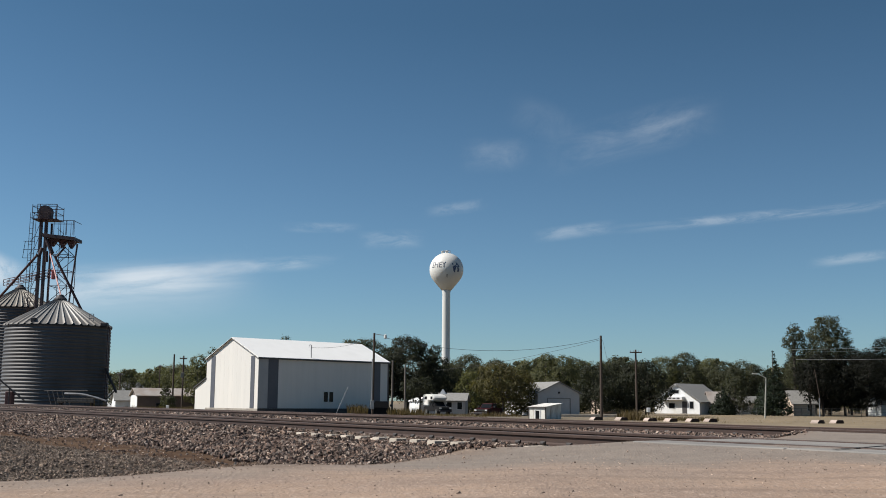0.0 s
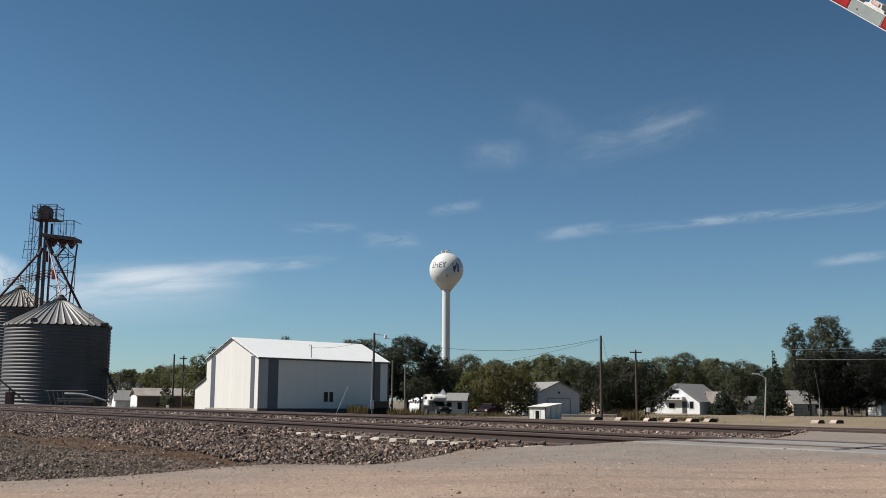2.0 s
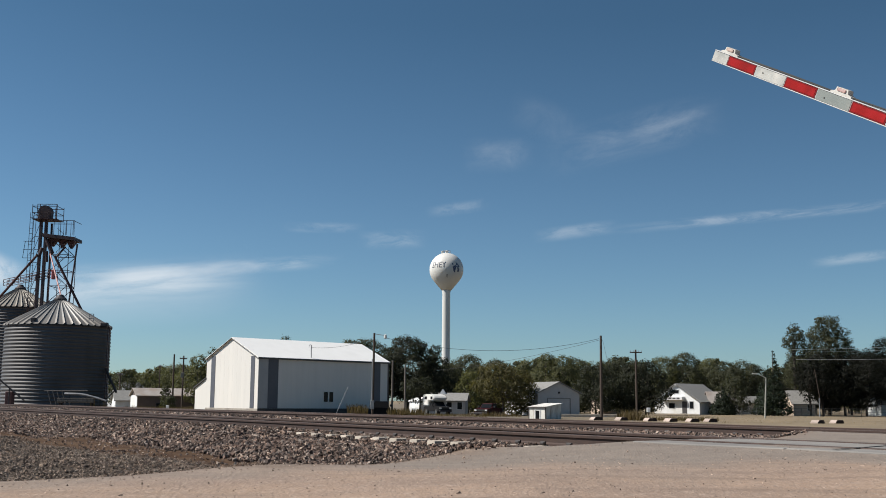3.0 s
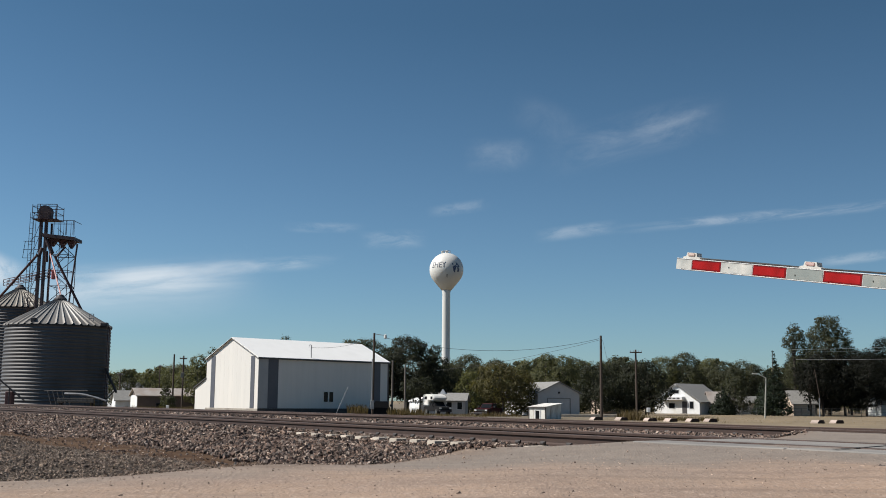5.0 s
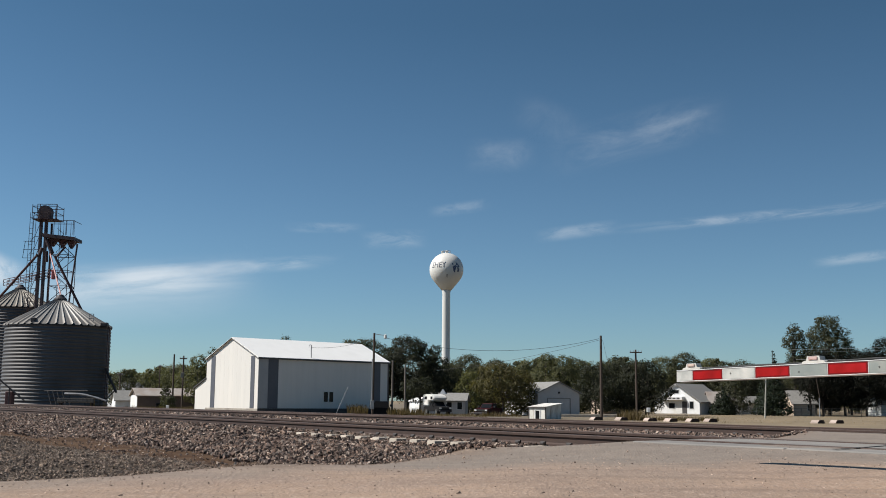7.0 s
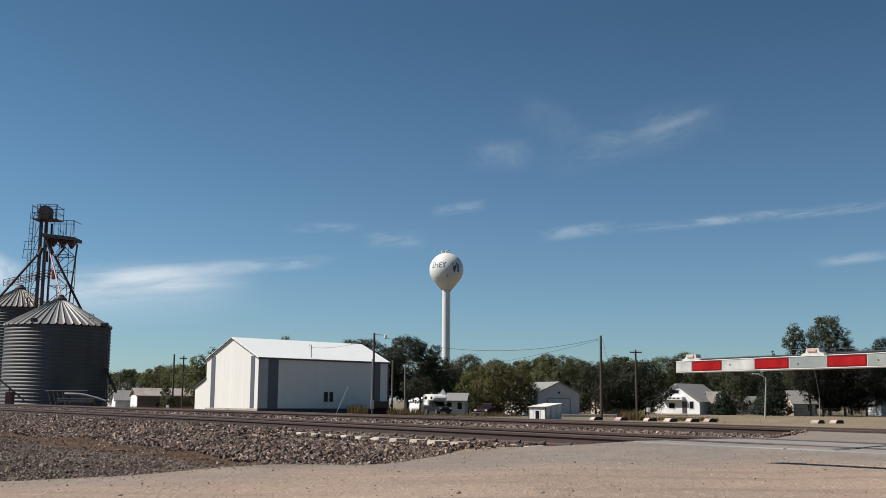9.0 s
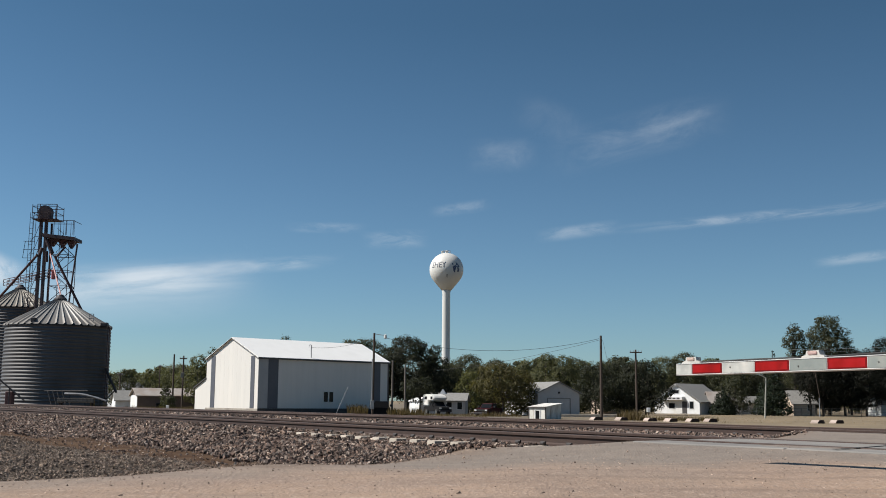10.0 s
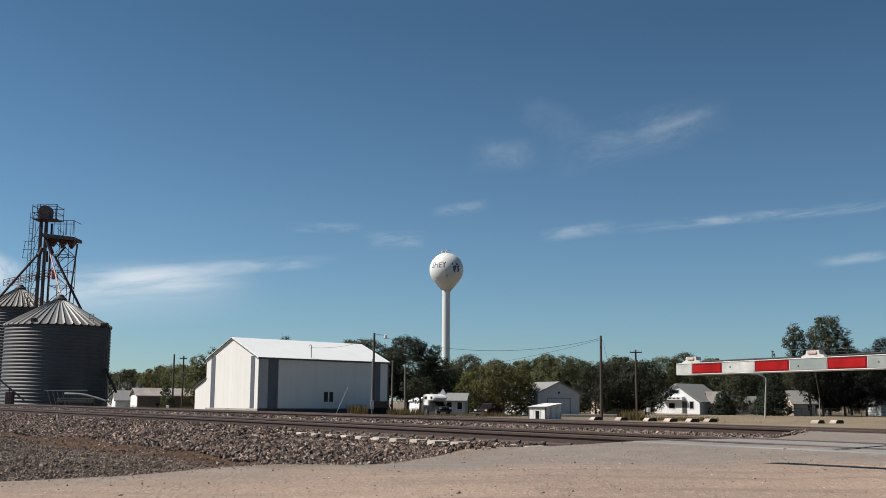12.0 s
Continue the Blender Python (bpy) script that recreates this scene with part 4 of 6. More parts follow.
def elevator_leg():
    t = thing("bucket_elevator", (-33.2, 89.0, TOWN), 0.0, "rusty bucket elevator tower with platforms and grain spouts", "grain elevator")
    top = 17.8
    for x in (-0.55, -0.12):
        part("leg_casing", box((x - 0.10, -0.16, 0), (x + 0.10, 0.16, top - 1.2), 0.01), LEG_STEEL, t, "dark rusty leg casing")
    part("leg_casing", box((0.16, 0.25, 6), (0.29, 0.45, top - 1.4), 0.01), LEG_STEEL, t)
    head = bmesh.new()
    bmesh.ops.create_cone(head, cap_ends=True, segments=24, radius1=0.54, radius2=0.54, depth=0.7, matrix=Matrix.Translation((-0.22, 0, top - 0.50)) @ Matrix.Rotation(math.pi / 2, 4, "X"))
    add_box(head, (-0.76, -0.34, top - 1.25), (0.32, 0.34, top - 0.50), 0.05)
    part("head_drum", head, LEG_STEEL, t, "dark rounded head drum")

    def frame_part(name, segs, r, m):
        b = bmesh.new()
        for a, c in segs:
            add_tube(b, a, c, r, r, 5)
        part(name, b, m, t)

    # head platform with rails
    z = top - 1.22
    part("platform", box((-1.05, -0.8, z), (1.0, 0.8, z + 0.06)), RUST_STEEL, t)
    segs = []
    for x in (-1.05, -0.4, 0.3, 1.0):
        for y in (-0.8, 0.8):
            segs.append(((x, y, z), (x, y, z + 1.25)))
    for zz in (z + 0.55, z + 1.1):
        for y in (-0.8, 0.8):
            segs.append(((-1.05, y, zz), (1.0, y, zz)))
        for x in (-1.05, 1.0):
            segs.append(((x, -0.8, zz), (x, 0.8, zz)))
    segs += [((-0.75, -0.5, z), (-0.75, -0.5, top + 0.1)), ((0.85, -0.5, z), (0.85, -0.5, top + 0.1)), ((-0.75, -0.5, top + 0.1), (0.85, -0.5, top + 0.1))]
    frame_part("platform_rail", segs, 0.028, LEG_STEEL)
    # distributor platform to the side
    z2 = 14.95
    tray = bmesh.new()
    add_prism(tray, [(-0.05, z2 + 0.14), (2.62, z2 - 0.16), (2.62, z2 + 0.12), (-0.05, z2 + 0.42)], -1.0, 1.0)
    part("platform", tray, LEG_STEEL, t, "rusty hopper platform")
    for x in (0.55, 1.35, 2.1):
        b = bmesh.new()
        bmesh.ops.create_cone(b, cap_ends=True, segments=4, radius1=0.10, radius2=0.52, depth=0.62, matrix=Matrix.Translation((x, 0, z2 - 0.26 - 0.11 * (x - 0.55))) @ Matrix.Rotation(math.pi / 4, 4, "Z"))
        part("hopper", b, RUST_STEEL, t)
    segs = []
    for x in (0.9, 1.45, 1.95, 2.5):
        segs.append(((x, -1.0, z2 + 0.3), (x, -1.0, z2 + 1.5)))
    segs += [((0.6, -1.0, z2 + 1.2), (2.5, -1.0, z2 + 1.2)), ((0.3, -1.0, z2 + 1.5), (2.5, -1.0, z2 + 1.5)), ((2.5, -1, z2 + 1.5), (2.5, 1.0, z2 + 1.5))]
    segs += [((0.95, -1.0, z2 - 0.55), (2.7, -1.0, z2 - 0.55)), ((2.7, -1.0, z2 - 0.6), (2.7, -1.0, z2 + 0.2))]
    frame_part("platform_rail", segs, 0.025, LEG_STEEL)
    # ladder cage on the outer side
    segs = []
    for x in (-1.48, -1.18):
        segs.append(((x, -0.5, 0.5), (x + 0.18, -0.5, top - 0.6)))
    for zz in np.arange(1, top - 1, 0.45):
        f = (zz - 0.5) / (top - 1.1)
        segs.append(((-1.48 + 0.18 * f, -0.5, zz), (-1.18 + 0.18 * f, -0.5, zz)))
    for zz in (z2 - 1.6, z2 - 0.9, z2 - 0.2):
        segs += [((-1.75, -0.5, zz), (-1.1, -0.5, zz)), ((-1.75, -0.5, z2 - 1.6), (-1.6, -0.5, z2 - 0.2))]
    frame_part("ladder", segs, 0.021, LEG_STEEL)
    segs = []
    for x0, x1 in ((-1.45, -1.2), (-0.95, -0.85)):
        segs.append(((x0, 0.5, 0), (x1, 0.5, top - 1.0)))
    for i in range(14):
        zz = 1.0 + i * 1.1
        f = zz / (top - 1.0)
        g = (zz + 1.1) / (top - 1.0)
        segs += [((-1.45 + 0.25 * f, 0.5, zz), (-0.95 + 0.1 * g, 0.5, zz + 1.1)), ((-1.45 + 0.25 * f, 0.5, zz), (-0.95 + 0.1 * f, 0.5, zz))]
    frame_part("cage_frame", segs, 0.023, RUST_STEEL)
    # lattice support tower on the right
    segs = []
    for x0, x1, y in ((0.75, 0.75, -0.9), (2.2, 2.2, -0.9), (0.75, 0.75, 0.9), (2.2, 2.2, 0.9)):
        segs.append(((x0, y, 0), (x1, y, z2)))
    zz = 0.6
    k = 0
    while zz < z2 - 1:
        for y in (-0.9, 0.9):
            a, c = (0.75, 2.2) if k % 2 else (2.2, 0.75)
            segs += [((a, y, zz), (c, y, zz + 1.3)), ((0.75, y, zz), (2.2, y, zz))]
        segs += [((0.75, -0.9, zz), (0.75, 0.9, zz)), ((2.2, -0.9, zz), (2.2, 0.9, zz))]
        zz += 1.3
        k += 1
    frame_part("lattice_tower", segs, 0.030, RUST_STEEL)
    # light stair cage beside the tower, up to the head platform
    segs = []
    for x, y in ((1.15, -0.6), (1.75, -0.6), (1.15, 0.6), (1.75, 0.6), (2.45, -0.6)):
        segs.append(((x, y, z2 + 0.3), (x, y, z2 + 1.6)))
    for k in range(15):
        za = 0.8 + k
        segs += [((1.15, -0.95, za), (1.75, -0.95, za + 0.5)), ((1.75, -0.95, za + 0.5), (1.15, -0.95, za + 1.0)), ((-1.4, 0.0, za), (-1.0, 0.0, za + 0.5)), ((-1.4, 0.0, za), (-1.0, 0.0, za))]
    segs += [((-1.4, 0.0, 0.0), (-1.25, 0.0, top - 0.8)), ((-1.25, 0.0, top - 0.8), (-0.8, 0.0, top - 0.8)), ((0.3, -1.0, z2 + 1.5), (1.1, -1.0, z2 + 1.5))]
    frame_part("stair_cage", segs, 0.018, RUST_STEEL)
    # spouts
    for a, c, r, m in (((-0.38, -0.9, 13.55), (-5.6, 2.5, 9.2), 0.10, RUST_STEEL), ((1.05, -0.9, 13.5), (4.1, -0.9, 8.0), 0.10, RUST_STEEL),
                       ((2.89, -0.9, 14.5), (2.33, -0.9, 8.2), 0.07, LEG_STEEL), ((1.92, -0.9, 14.26), (1.15, -0.9, 13.35), 0.08, LEG_STEEL),
                       ((-0.08, -0.7, 14.2), (-0.34, -0.7, 13.4), 0.15, LEG_STEEL), ((0.26, -0.7, 14.85), (0.78, -0.7, 13.7), 0.17, LEG_STEEL), ((0.3, -0.7, 13.9), (0.34, -0.7, 13.0), 0.13, LEG_STEEL)):
        part("spout", tube(a, c, r, r, 10), m, t)
    part("spout", tube((0.80, -1.2, 13.6), (3.35, -5.3, 9.75), 0.060, 0.060, 10), PINK_SPOUT, t, "spout to the near bin with a pink highlight painted on")
    part("motor_guard", box((1.03, -1.35, 11.5), (1.30, -1.05, 12.3), 0.05), RED_SPOUT, t, "red painted guard")
    # walkway across to the larger bin
    segs = []
    for y in (-0.4, 0.4):
        for dz in (0, 0.26, 0.52):
            segs.append(((0.6, y, 11.9 + dz), (-5.5, y + 5.5, 11.6 + dz)))
        for i in range(9):
            f = i / 8
            segs.append(((0.6 - 6.1 * f, y + 5.5 * f, 11.9 - 0.3 * f), (0.6 - 6.1 * f, y + 5.5 * f, 12.42 - 0.3 * f)))
    frame_part("walkway", segs, 0.03, RUST_STEEL)
    return t


elevator_leg()


def old_machinery():
    """Low junk in front of the near bin."""
    t = thing("grain_auger", (-26.0, 75.0, TOWN), 0.0, "old grain auger lying before the bin", "auger")
    b = bmesh.new()
    prev = None
    for i in range(17):
        f = i / 16
        p = (-0.1 + 2.9 * f, 0, 2.15 - 0.06 * f - 0.42 * max(0, f - 0.35) ** 1.4 / 0.547)
        if prev:
            add_tube(b, prev, p, 0.085 - 0.02 * f, 0.085 - 0.02 * (f + 0.06), 8)
        prev = p
    part("auger_tube", b, PALE_TUBE, t, "galvanised curved tube")
    for x in (0.25, 1.3, 2.3):
        part("stand", tube((x, 0.05, 2.1 - 0.12 * x), (x + 0.1, 0.15, -0.2), 0.035, 0.035, 6), DARK_STEEL, t)
    r = thing("machinery_frame", (-26.9, 75.2, TOWN), 0.0, "rusty steel frame with slanting legs before the bin", "steel frame")
    part("top_rail", tube((-0.68, 0, 2.33), (2.3, 0, 2.38), 0.026, 0.026, 6), OLD_STEEL, r)
    for x in (-0.45, -0.1, 0.2, 0.55):
        part("leg", tube((x, 0, 2.32), (x + 0.75, 0.1, -0.2), 0.035, 0.035, 6), OLD_STEEL, r)
    part("cross_rail", tube((0.0, 0.05, 1.78), (1.0, 0.05, 1.78), 0.026, 0.026, 6), DARK_STEEL, r)
    p = thing("slatted_trough", (-25.1, 74.6, TOWN), 0.03, "weathered slatted feed trough before the bin", "trough")
    for z in (1.66, 1.8):
        part("side_board", box((-1.25, -0.3, z - 0.045), (1.2, -0.26, z + 0.045), 0.005), GREY_POLE, p)
    for k in range(9):
        x = -1.2 + 0.29 * k
        part("slat", box((x, -0.258, 1.55), (x + 0.12, -0.228, 1.85), 0.004), GREY_POLE, p)
    part("bed", box((-1.25, -0.22, 1.5), (1.2, 0.35, 1.56), 0.01), WOOD_POLE, p)
    for x in (-1.1, 1.0):
        for y in (-0.18, 0.28):
            part("leg", box((x - 0.05, y - 0.05, -0.2), (x + 0.05, y + 0.05, 1.5)), WOOD_POLE, p)
    d = thing("feed_drum", (-29.6, 74.3, TOWN), 0.0, "dark rusty box with a chute beside the grain bin", "metal box")
    part("body", box((-0.25, -0.25, 0), (0.25, 0.25, 2.26), 0.04), RUST_STEEL, d)
    part("chute", tube((1.15, -0.4, 1.66), (-0.6, -0.4, 3.05), 0.055, 0.055, 8), DARK_STEEL, d)
    part("chute_leg", tube((0.1, -0.4, 2.45), (0.1, -0.4, 0.0), 0.04, 0.04, 6), DARK_STEEL, d)


old_machinery()


# ---- buildings ----
def roof_slab(l, w, eave, ridge, over, side, thick=0.12):
    """One slope of a gable roof whose ridge runs along x."""
    run = w / 2
    rise = ridge - eave
    k = (run + over) / run
    y1, z1 = side * (run + over), ridge - rise * k
    n = Vector((0, side * rise, run)).normalized() * thick
    bm = bmesh.new()
    pts = [(-l / 2 - over, 0, ridge), (l / 2 + over, 0, ridge), (l / 2 + over, y1, z1), (-l / 2 - over, y1, z1)]
    a = [bm.verts.new((p[0], p[1], p[2] + 0.004)) for p in pts]
    b = [bm.verts.new((p[0], p[1] + n.y * (0 if i < 2 else 1), p[2] + thick)) for i, p in enumerate(pts)]
    bm.faces.new(a)
    bm.faces.new(b)
    for i in range(4):
        j = (i + 1) % 4
        bm.faces.new((a[i], a[j], b[j], b[i]))
    bmesh.ops.recalc_face_normals(bm, faces=bm.faces)
    return bm


def gable_house(name, loc, turn, l, w, eave, ridge, wall_m, roof_m, label, category="house", over=0.3, group=""):
    """Ridge along x; walls are slabs 0.2 thick."""
    t = thing(name, loc, turn, label, category, group)
    for s in (-1, 1):
        part("side_wall", box((-l / 2, s * (w / 2 - 0.1) - 0.1, -0.3), (l / 2, s * (w / 2 - 0.1) + 0.1, eave)), wall_m, t)
        pts = [(-w / 2 + 0.2, -0.3), (w / 2 - 0.2, -0.3), (w / 2 - 0.2, eave + 0.2 * (ridge - eave) / (w / 2)), (0, ridge), (-w / 2 + 0.2, eave + 0.2 * (ridge - eave) / (w / 2))]
        g = prism(pts, -0.1, 0.1)
        bmesh.ops.transform(g, matrix=Matrix.Translation((s * (l / 2 - 0.1), 0, 0)) @ Matrix.Rotation(math.pi / 2, 4, "Z"), verts=g.verts)
        part("gable_wall", g, wall_m, t)
        part("roof_slope", roof_slab(l, w, eave, ridge, over, s), roof_m, t)
    return t


def wall_window(parent, centre, normal_axis, w, h, frame_m, face, two=False):
    """A window on a wall facing +-x or +-y; face is the sign of the side."""
    def slab(a0, a1, z0, z1, d0, d1):
        lo, hi = sorted((face * d0, face * d1))
        if normal_axis == "y":
            return box((centre[0] + a0, centre[1] + lo, centre[2] + z0), (centre[0] + a1, centre[1] + hi, centre[2] + z1))
        return box((centre[0] + lo, centre[1] + a0, centre[2] + z0), (centre[0] + hi, centre[1] + a1, centre[2] + z1))
    pane = part("window", slab(-w / 2, w / 2, -h / 2, h / 2, 0.0, 0.02), PANE, parent, "dark glazed window")
    e = 0.07
    for a in ((-w / 2 - e, w / 2 + e, h / 2, h / 2 + e), (-w / 2 - e, w / 2 + e, -h / 2 - e, -h / 2), (-w / 2 - e, -w / 2, -h / 2, h / 2), (w / 2, w / 2 + e, -h / 2, h / 2)):
        part("window_frame", slab(*a, 0.0, 0.05), frame_m, pane)
    if two:
        part("window_frame", slab(-e / 2, e / 2, -h / 2, h / 2, 0.021, 0.05), frame_m, pane)


def metal_building():
    """White shop; x along the ridge away from the lit gable, -y the long shaded wall."""
    C, E = Vector((-18.69, 110.0)), Vector((-6.08, 122.0))
    ax = (E - C).normalized()
    ay = Vector((-ax.y, ax.x))
    l, w = (E - C).length, 9.9
    mid = (C + E) / 2 + ay * w / 2
    eave, ridge = 4.9 - TOWN, 7.04 - TOWN
    t = gable_house("metal_building", (mid.x, mid.y, TOWN), math.atan2(ax.y, ax.x), l, w, eave, ridge, WHITE_METAL, ROOF_WHITE, "white metal shop building with slate stripes", "building", 0.14)
    yf = -w / 2
    part("foundation", box((-l / 2 - 0.03, yf - 0.03, -0.3), (l / 2 + 0.03, w / 2 + 0.03, 0.95), 0.02), CONCRETE, t, "bare concrete base")
    # added dark strip: the shadow at the long wall's foot, done in colour
    part("base_skirt", box((-l / 2 + 0.02, yf - 0.06, -0.3), (l / 2 + 0.02, yf - 0.034, 0.97)), BASE_SHADE, t, "dark strip painting the shade on the base below the long wall")
    for x0, x1 in ((-l / 2 + 1.2, -l / 2 + 2.45), (l / 2 - 2.15, l / 2 - 1.15)):
        part("stripe_panel", box((x0, yf - 0.03, 0.98), (x1, yf + 0.02, eave - 0.06)), STRIPE_BLUE, t, "slate blue vertical panel")
    part("corner_panel", box((-l / 2 + 0.03, yf - 0.022, 0.98), (-l / 2 + 1.195, yf + 0.02, eave - 0.06)), CORNER_GREY, t, "grey corner panel")
    for y0, y1 in ((yf + 0.65, yf + 1.35), (w / 2 - 1.75, w / 2 - 0.95)):
        ym = (y0 + y1) / 2
        zt = eave + (1 - abs(ym) / (w / 2)) * (ridge - eave) - 0.25
        part("stripe_panel", box((-l / 2 - 0.03, y0, 0.98), (-l / 2 + 0.02, y1, zt)), STRIPE_BLUE, t, "slate blue vertical panel")
    for x, y in ((l / 2, yf),):
        part("corner_trim", box((x - 0.06, y - 0.06, 0.9), (x + 0.06, y + 0.06, eave - 0.03)), TRIM_DARK, t)
    part("eave_trim", box((-l / 2 - 0.15, yf - 0.24, eave - 0.13), (l / 2 + 0.15, yf - 0.145, eave + 0.02)), TRIM_DARK, t)
    for s in (-1, 1):
        b = bmesh.new()
        add_tube(b, (-l / 2 - 0.16, 0, ridge + 0.02), (-l / 2 - 0.16, s * (w / 2 + 0.14), eave - 0.05), 0.05, 0.05, 6)
        part("rake_trim", b, TRIM_DARK, t)
    for k in range(1, 12):
        y = -w / 2 + 0.80 * k
        if abs(y - yf - 1.0) > 0.45 and abs(y - w / 2 + 1.35) > 0.5:
            zt = eave + (1 - abs(y) / (w / 2)) * (ridge - eave) - 0.2
            part("panel_rib", box((-l / 2 - 0.003, y - 0.015, 0.98), (-l / 2 + 0.01, y + 0.015, zt)), WHITE_METAL, t)
    wx = -l / 2 + 9.0
    for dx in (-0.36, 0.36):
        wall_window(t, (wx + dx, yf - 0.03, 2.2), "y", 0.55, 1.05, WHITE_METAL, -1)
    b = bmesh.new()
    px = -l / 2 + 6.75
    add_tube(b, (px, yf + 0.2, eave + 0.05), (px, yf + 0.2, eave + 1.55), 0.05, 0.05, 8)
    prev = None
    for i in range(9):
        a = math.pi * i / 8
        p = (px - 0.16 + 0.16 * math.cos(a), yf + 0.2, eave + 1.3 + 0.28 * math.sin(a))
        if prev:
            add_tube(b, prev, p, 0.025, 0.025, 6)
        prev = p
    part("service_mast", b, GREY_STEEL, t, "electrical service mast on the roof edge")
    # lean-to on the far long side
    y0, y1 = w / 2 + 0.005, w / 2 + 2.3
    g = prism([(y0, -0.3), (y1, -0.3), (y1, 3.05), (y0, 4.05)], -l / 2 + 0.05, 0)
    bmesh.ops.transform(g, matrix=Matrix(((0, 1, 0, 0), (1, 0, 0, 0), (0, 0, 1, 0), (0, 0, 0, 1))), verts=g.verts)
    bmesh.ops.recalc_face_normals(g, faces=g.faces)
    part("lean_to_wall", g, WHITE_METAL, t)
    g = prism([(y0, 4.06), (y1 + 0.2, 2.99), (y1 + 0.2, 3.11), (y0, 4.18)], -l / 2 - 0.1, 0.1)
    bmesh.ops.transform(g, matrix=Matrix(((0, 1, 0, 0), (1, 0, 0, 0), (0, 0, 1, 0), (0, 0, 0, 1))), verts=g.verts)
    bmesh.ops.recalc_face_normals(g, faces=g.faces)
    part("lean_to_roof", g, TRIM_DARK, t)
    return t


metal_building()


def right_house():
    """White gabled house with a porch; -x is the sunlit gable."""
    ang = radians(50)
    t = gable_house("house", (42.7, 186.6, TOWN), ang, 9.4, 8.4, 2.25, 5.05, SIDING, SHINGLE, "small white house with grey shingle roof and porch", "house", 0.45)
    x = -4.7
    wall_window(t, (x, 0.2, 3.75), "x", 1.3, 0.6, SIDING, -1)
    awning = part("awning", box((x - 0.9, -1.5, 2.35), (x - 0.01, 2.6, 2.95), 0.04), SIDING, t, "white awning over the front wall")
    for k in range(4):
        part("sign_bar", box((x - 0.93, -1.0 + 0.75 * k, 2.52), (x - 0.905, -0.45 + 0.75 * k, 2.78)), TRIM_DARK, awning, "dark bar of unreadable lettering")
    wall_window(t, (x, -2.75, 1.55), "x", 0.7, 1.15, GREY_SIDING, -1)
    part("front_door", box((x - 0.03, -1.9, 0.15), (x - 0.005, -1.0, 2.15), 0.01), TRIM_DARK, t, "dark front door")
    for k in range(3):
        part("front_step", box((x - 1.1 + 0.3 * k, -2.0, 0.0), (x - 0.8 + 0.3 * k, -0.9, 0.06 + 0.05 * k), 0.01), CONCRETE, t)
    wall_window(t, (x, 0.9, 1.4), "x", 1.1, 0.9, SIDING, -1)
    part("base_course", box((x - 0.04, -4.1, -0.2), (x - 0.005, 4.1, 0.12)), CONCRETE, t)
    part("fascia", box((x - 0.5, -0.06, 4.7), (x - 0.44, 0.06, 5.0)), SIDING, t)
    d = gable_house("house_wing", (46.9, 184.6, TOWN), radians(2), 3.3, 4.4, 1.95, 3.75, SIDING, PALE_ROOF, "low white wing with grey shingle roof beside the house", "house wing", 0.35)
    wall_window(d, (-0.2, -2.25, 1.2), "y", 1.2, 0.9, SIDING, -1)


right_house()


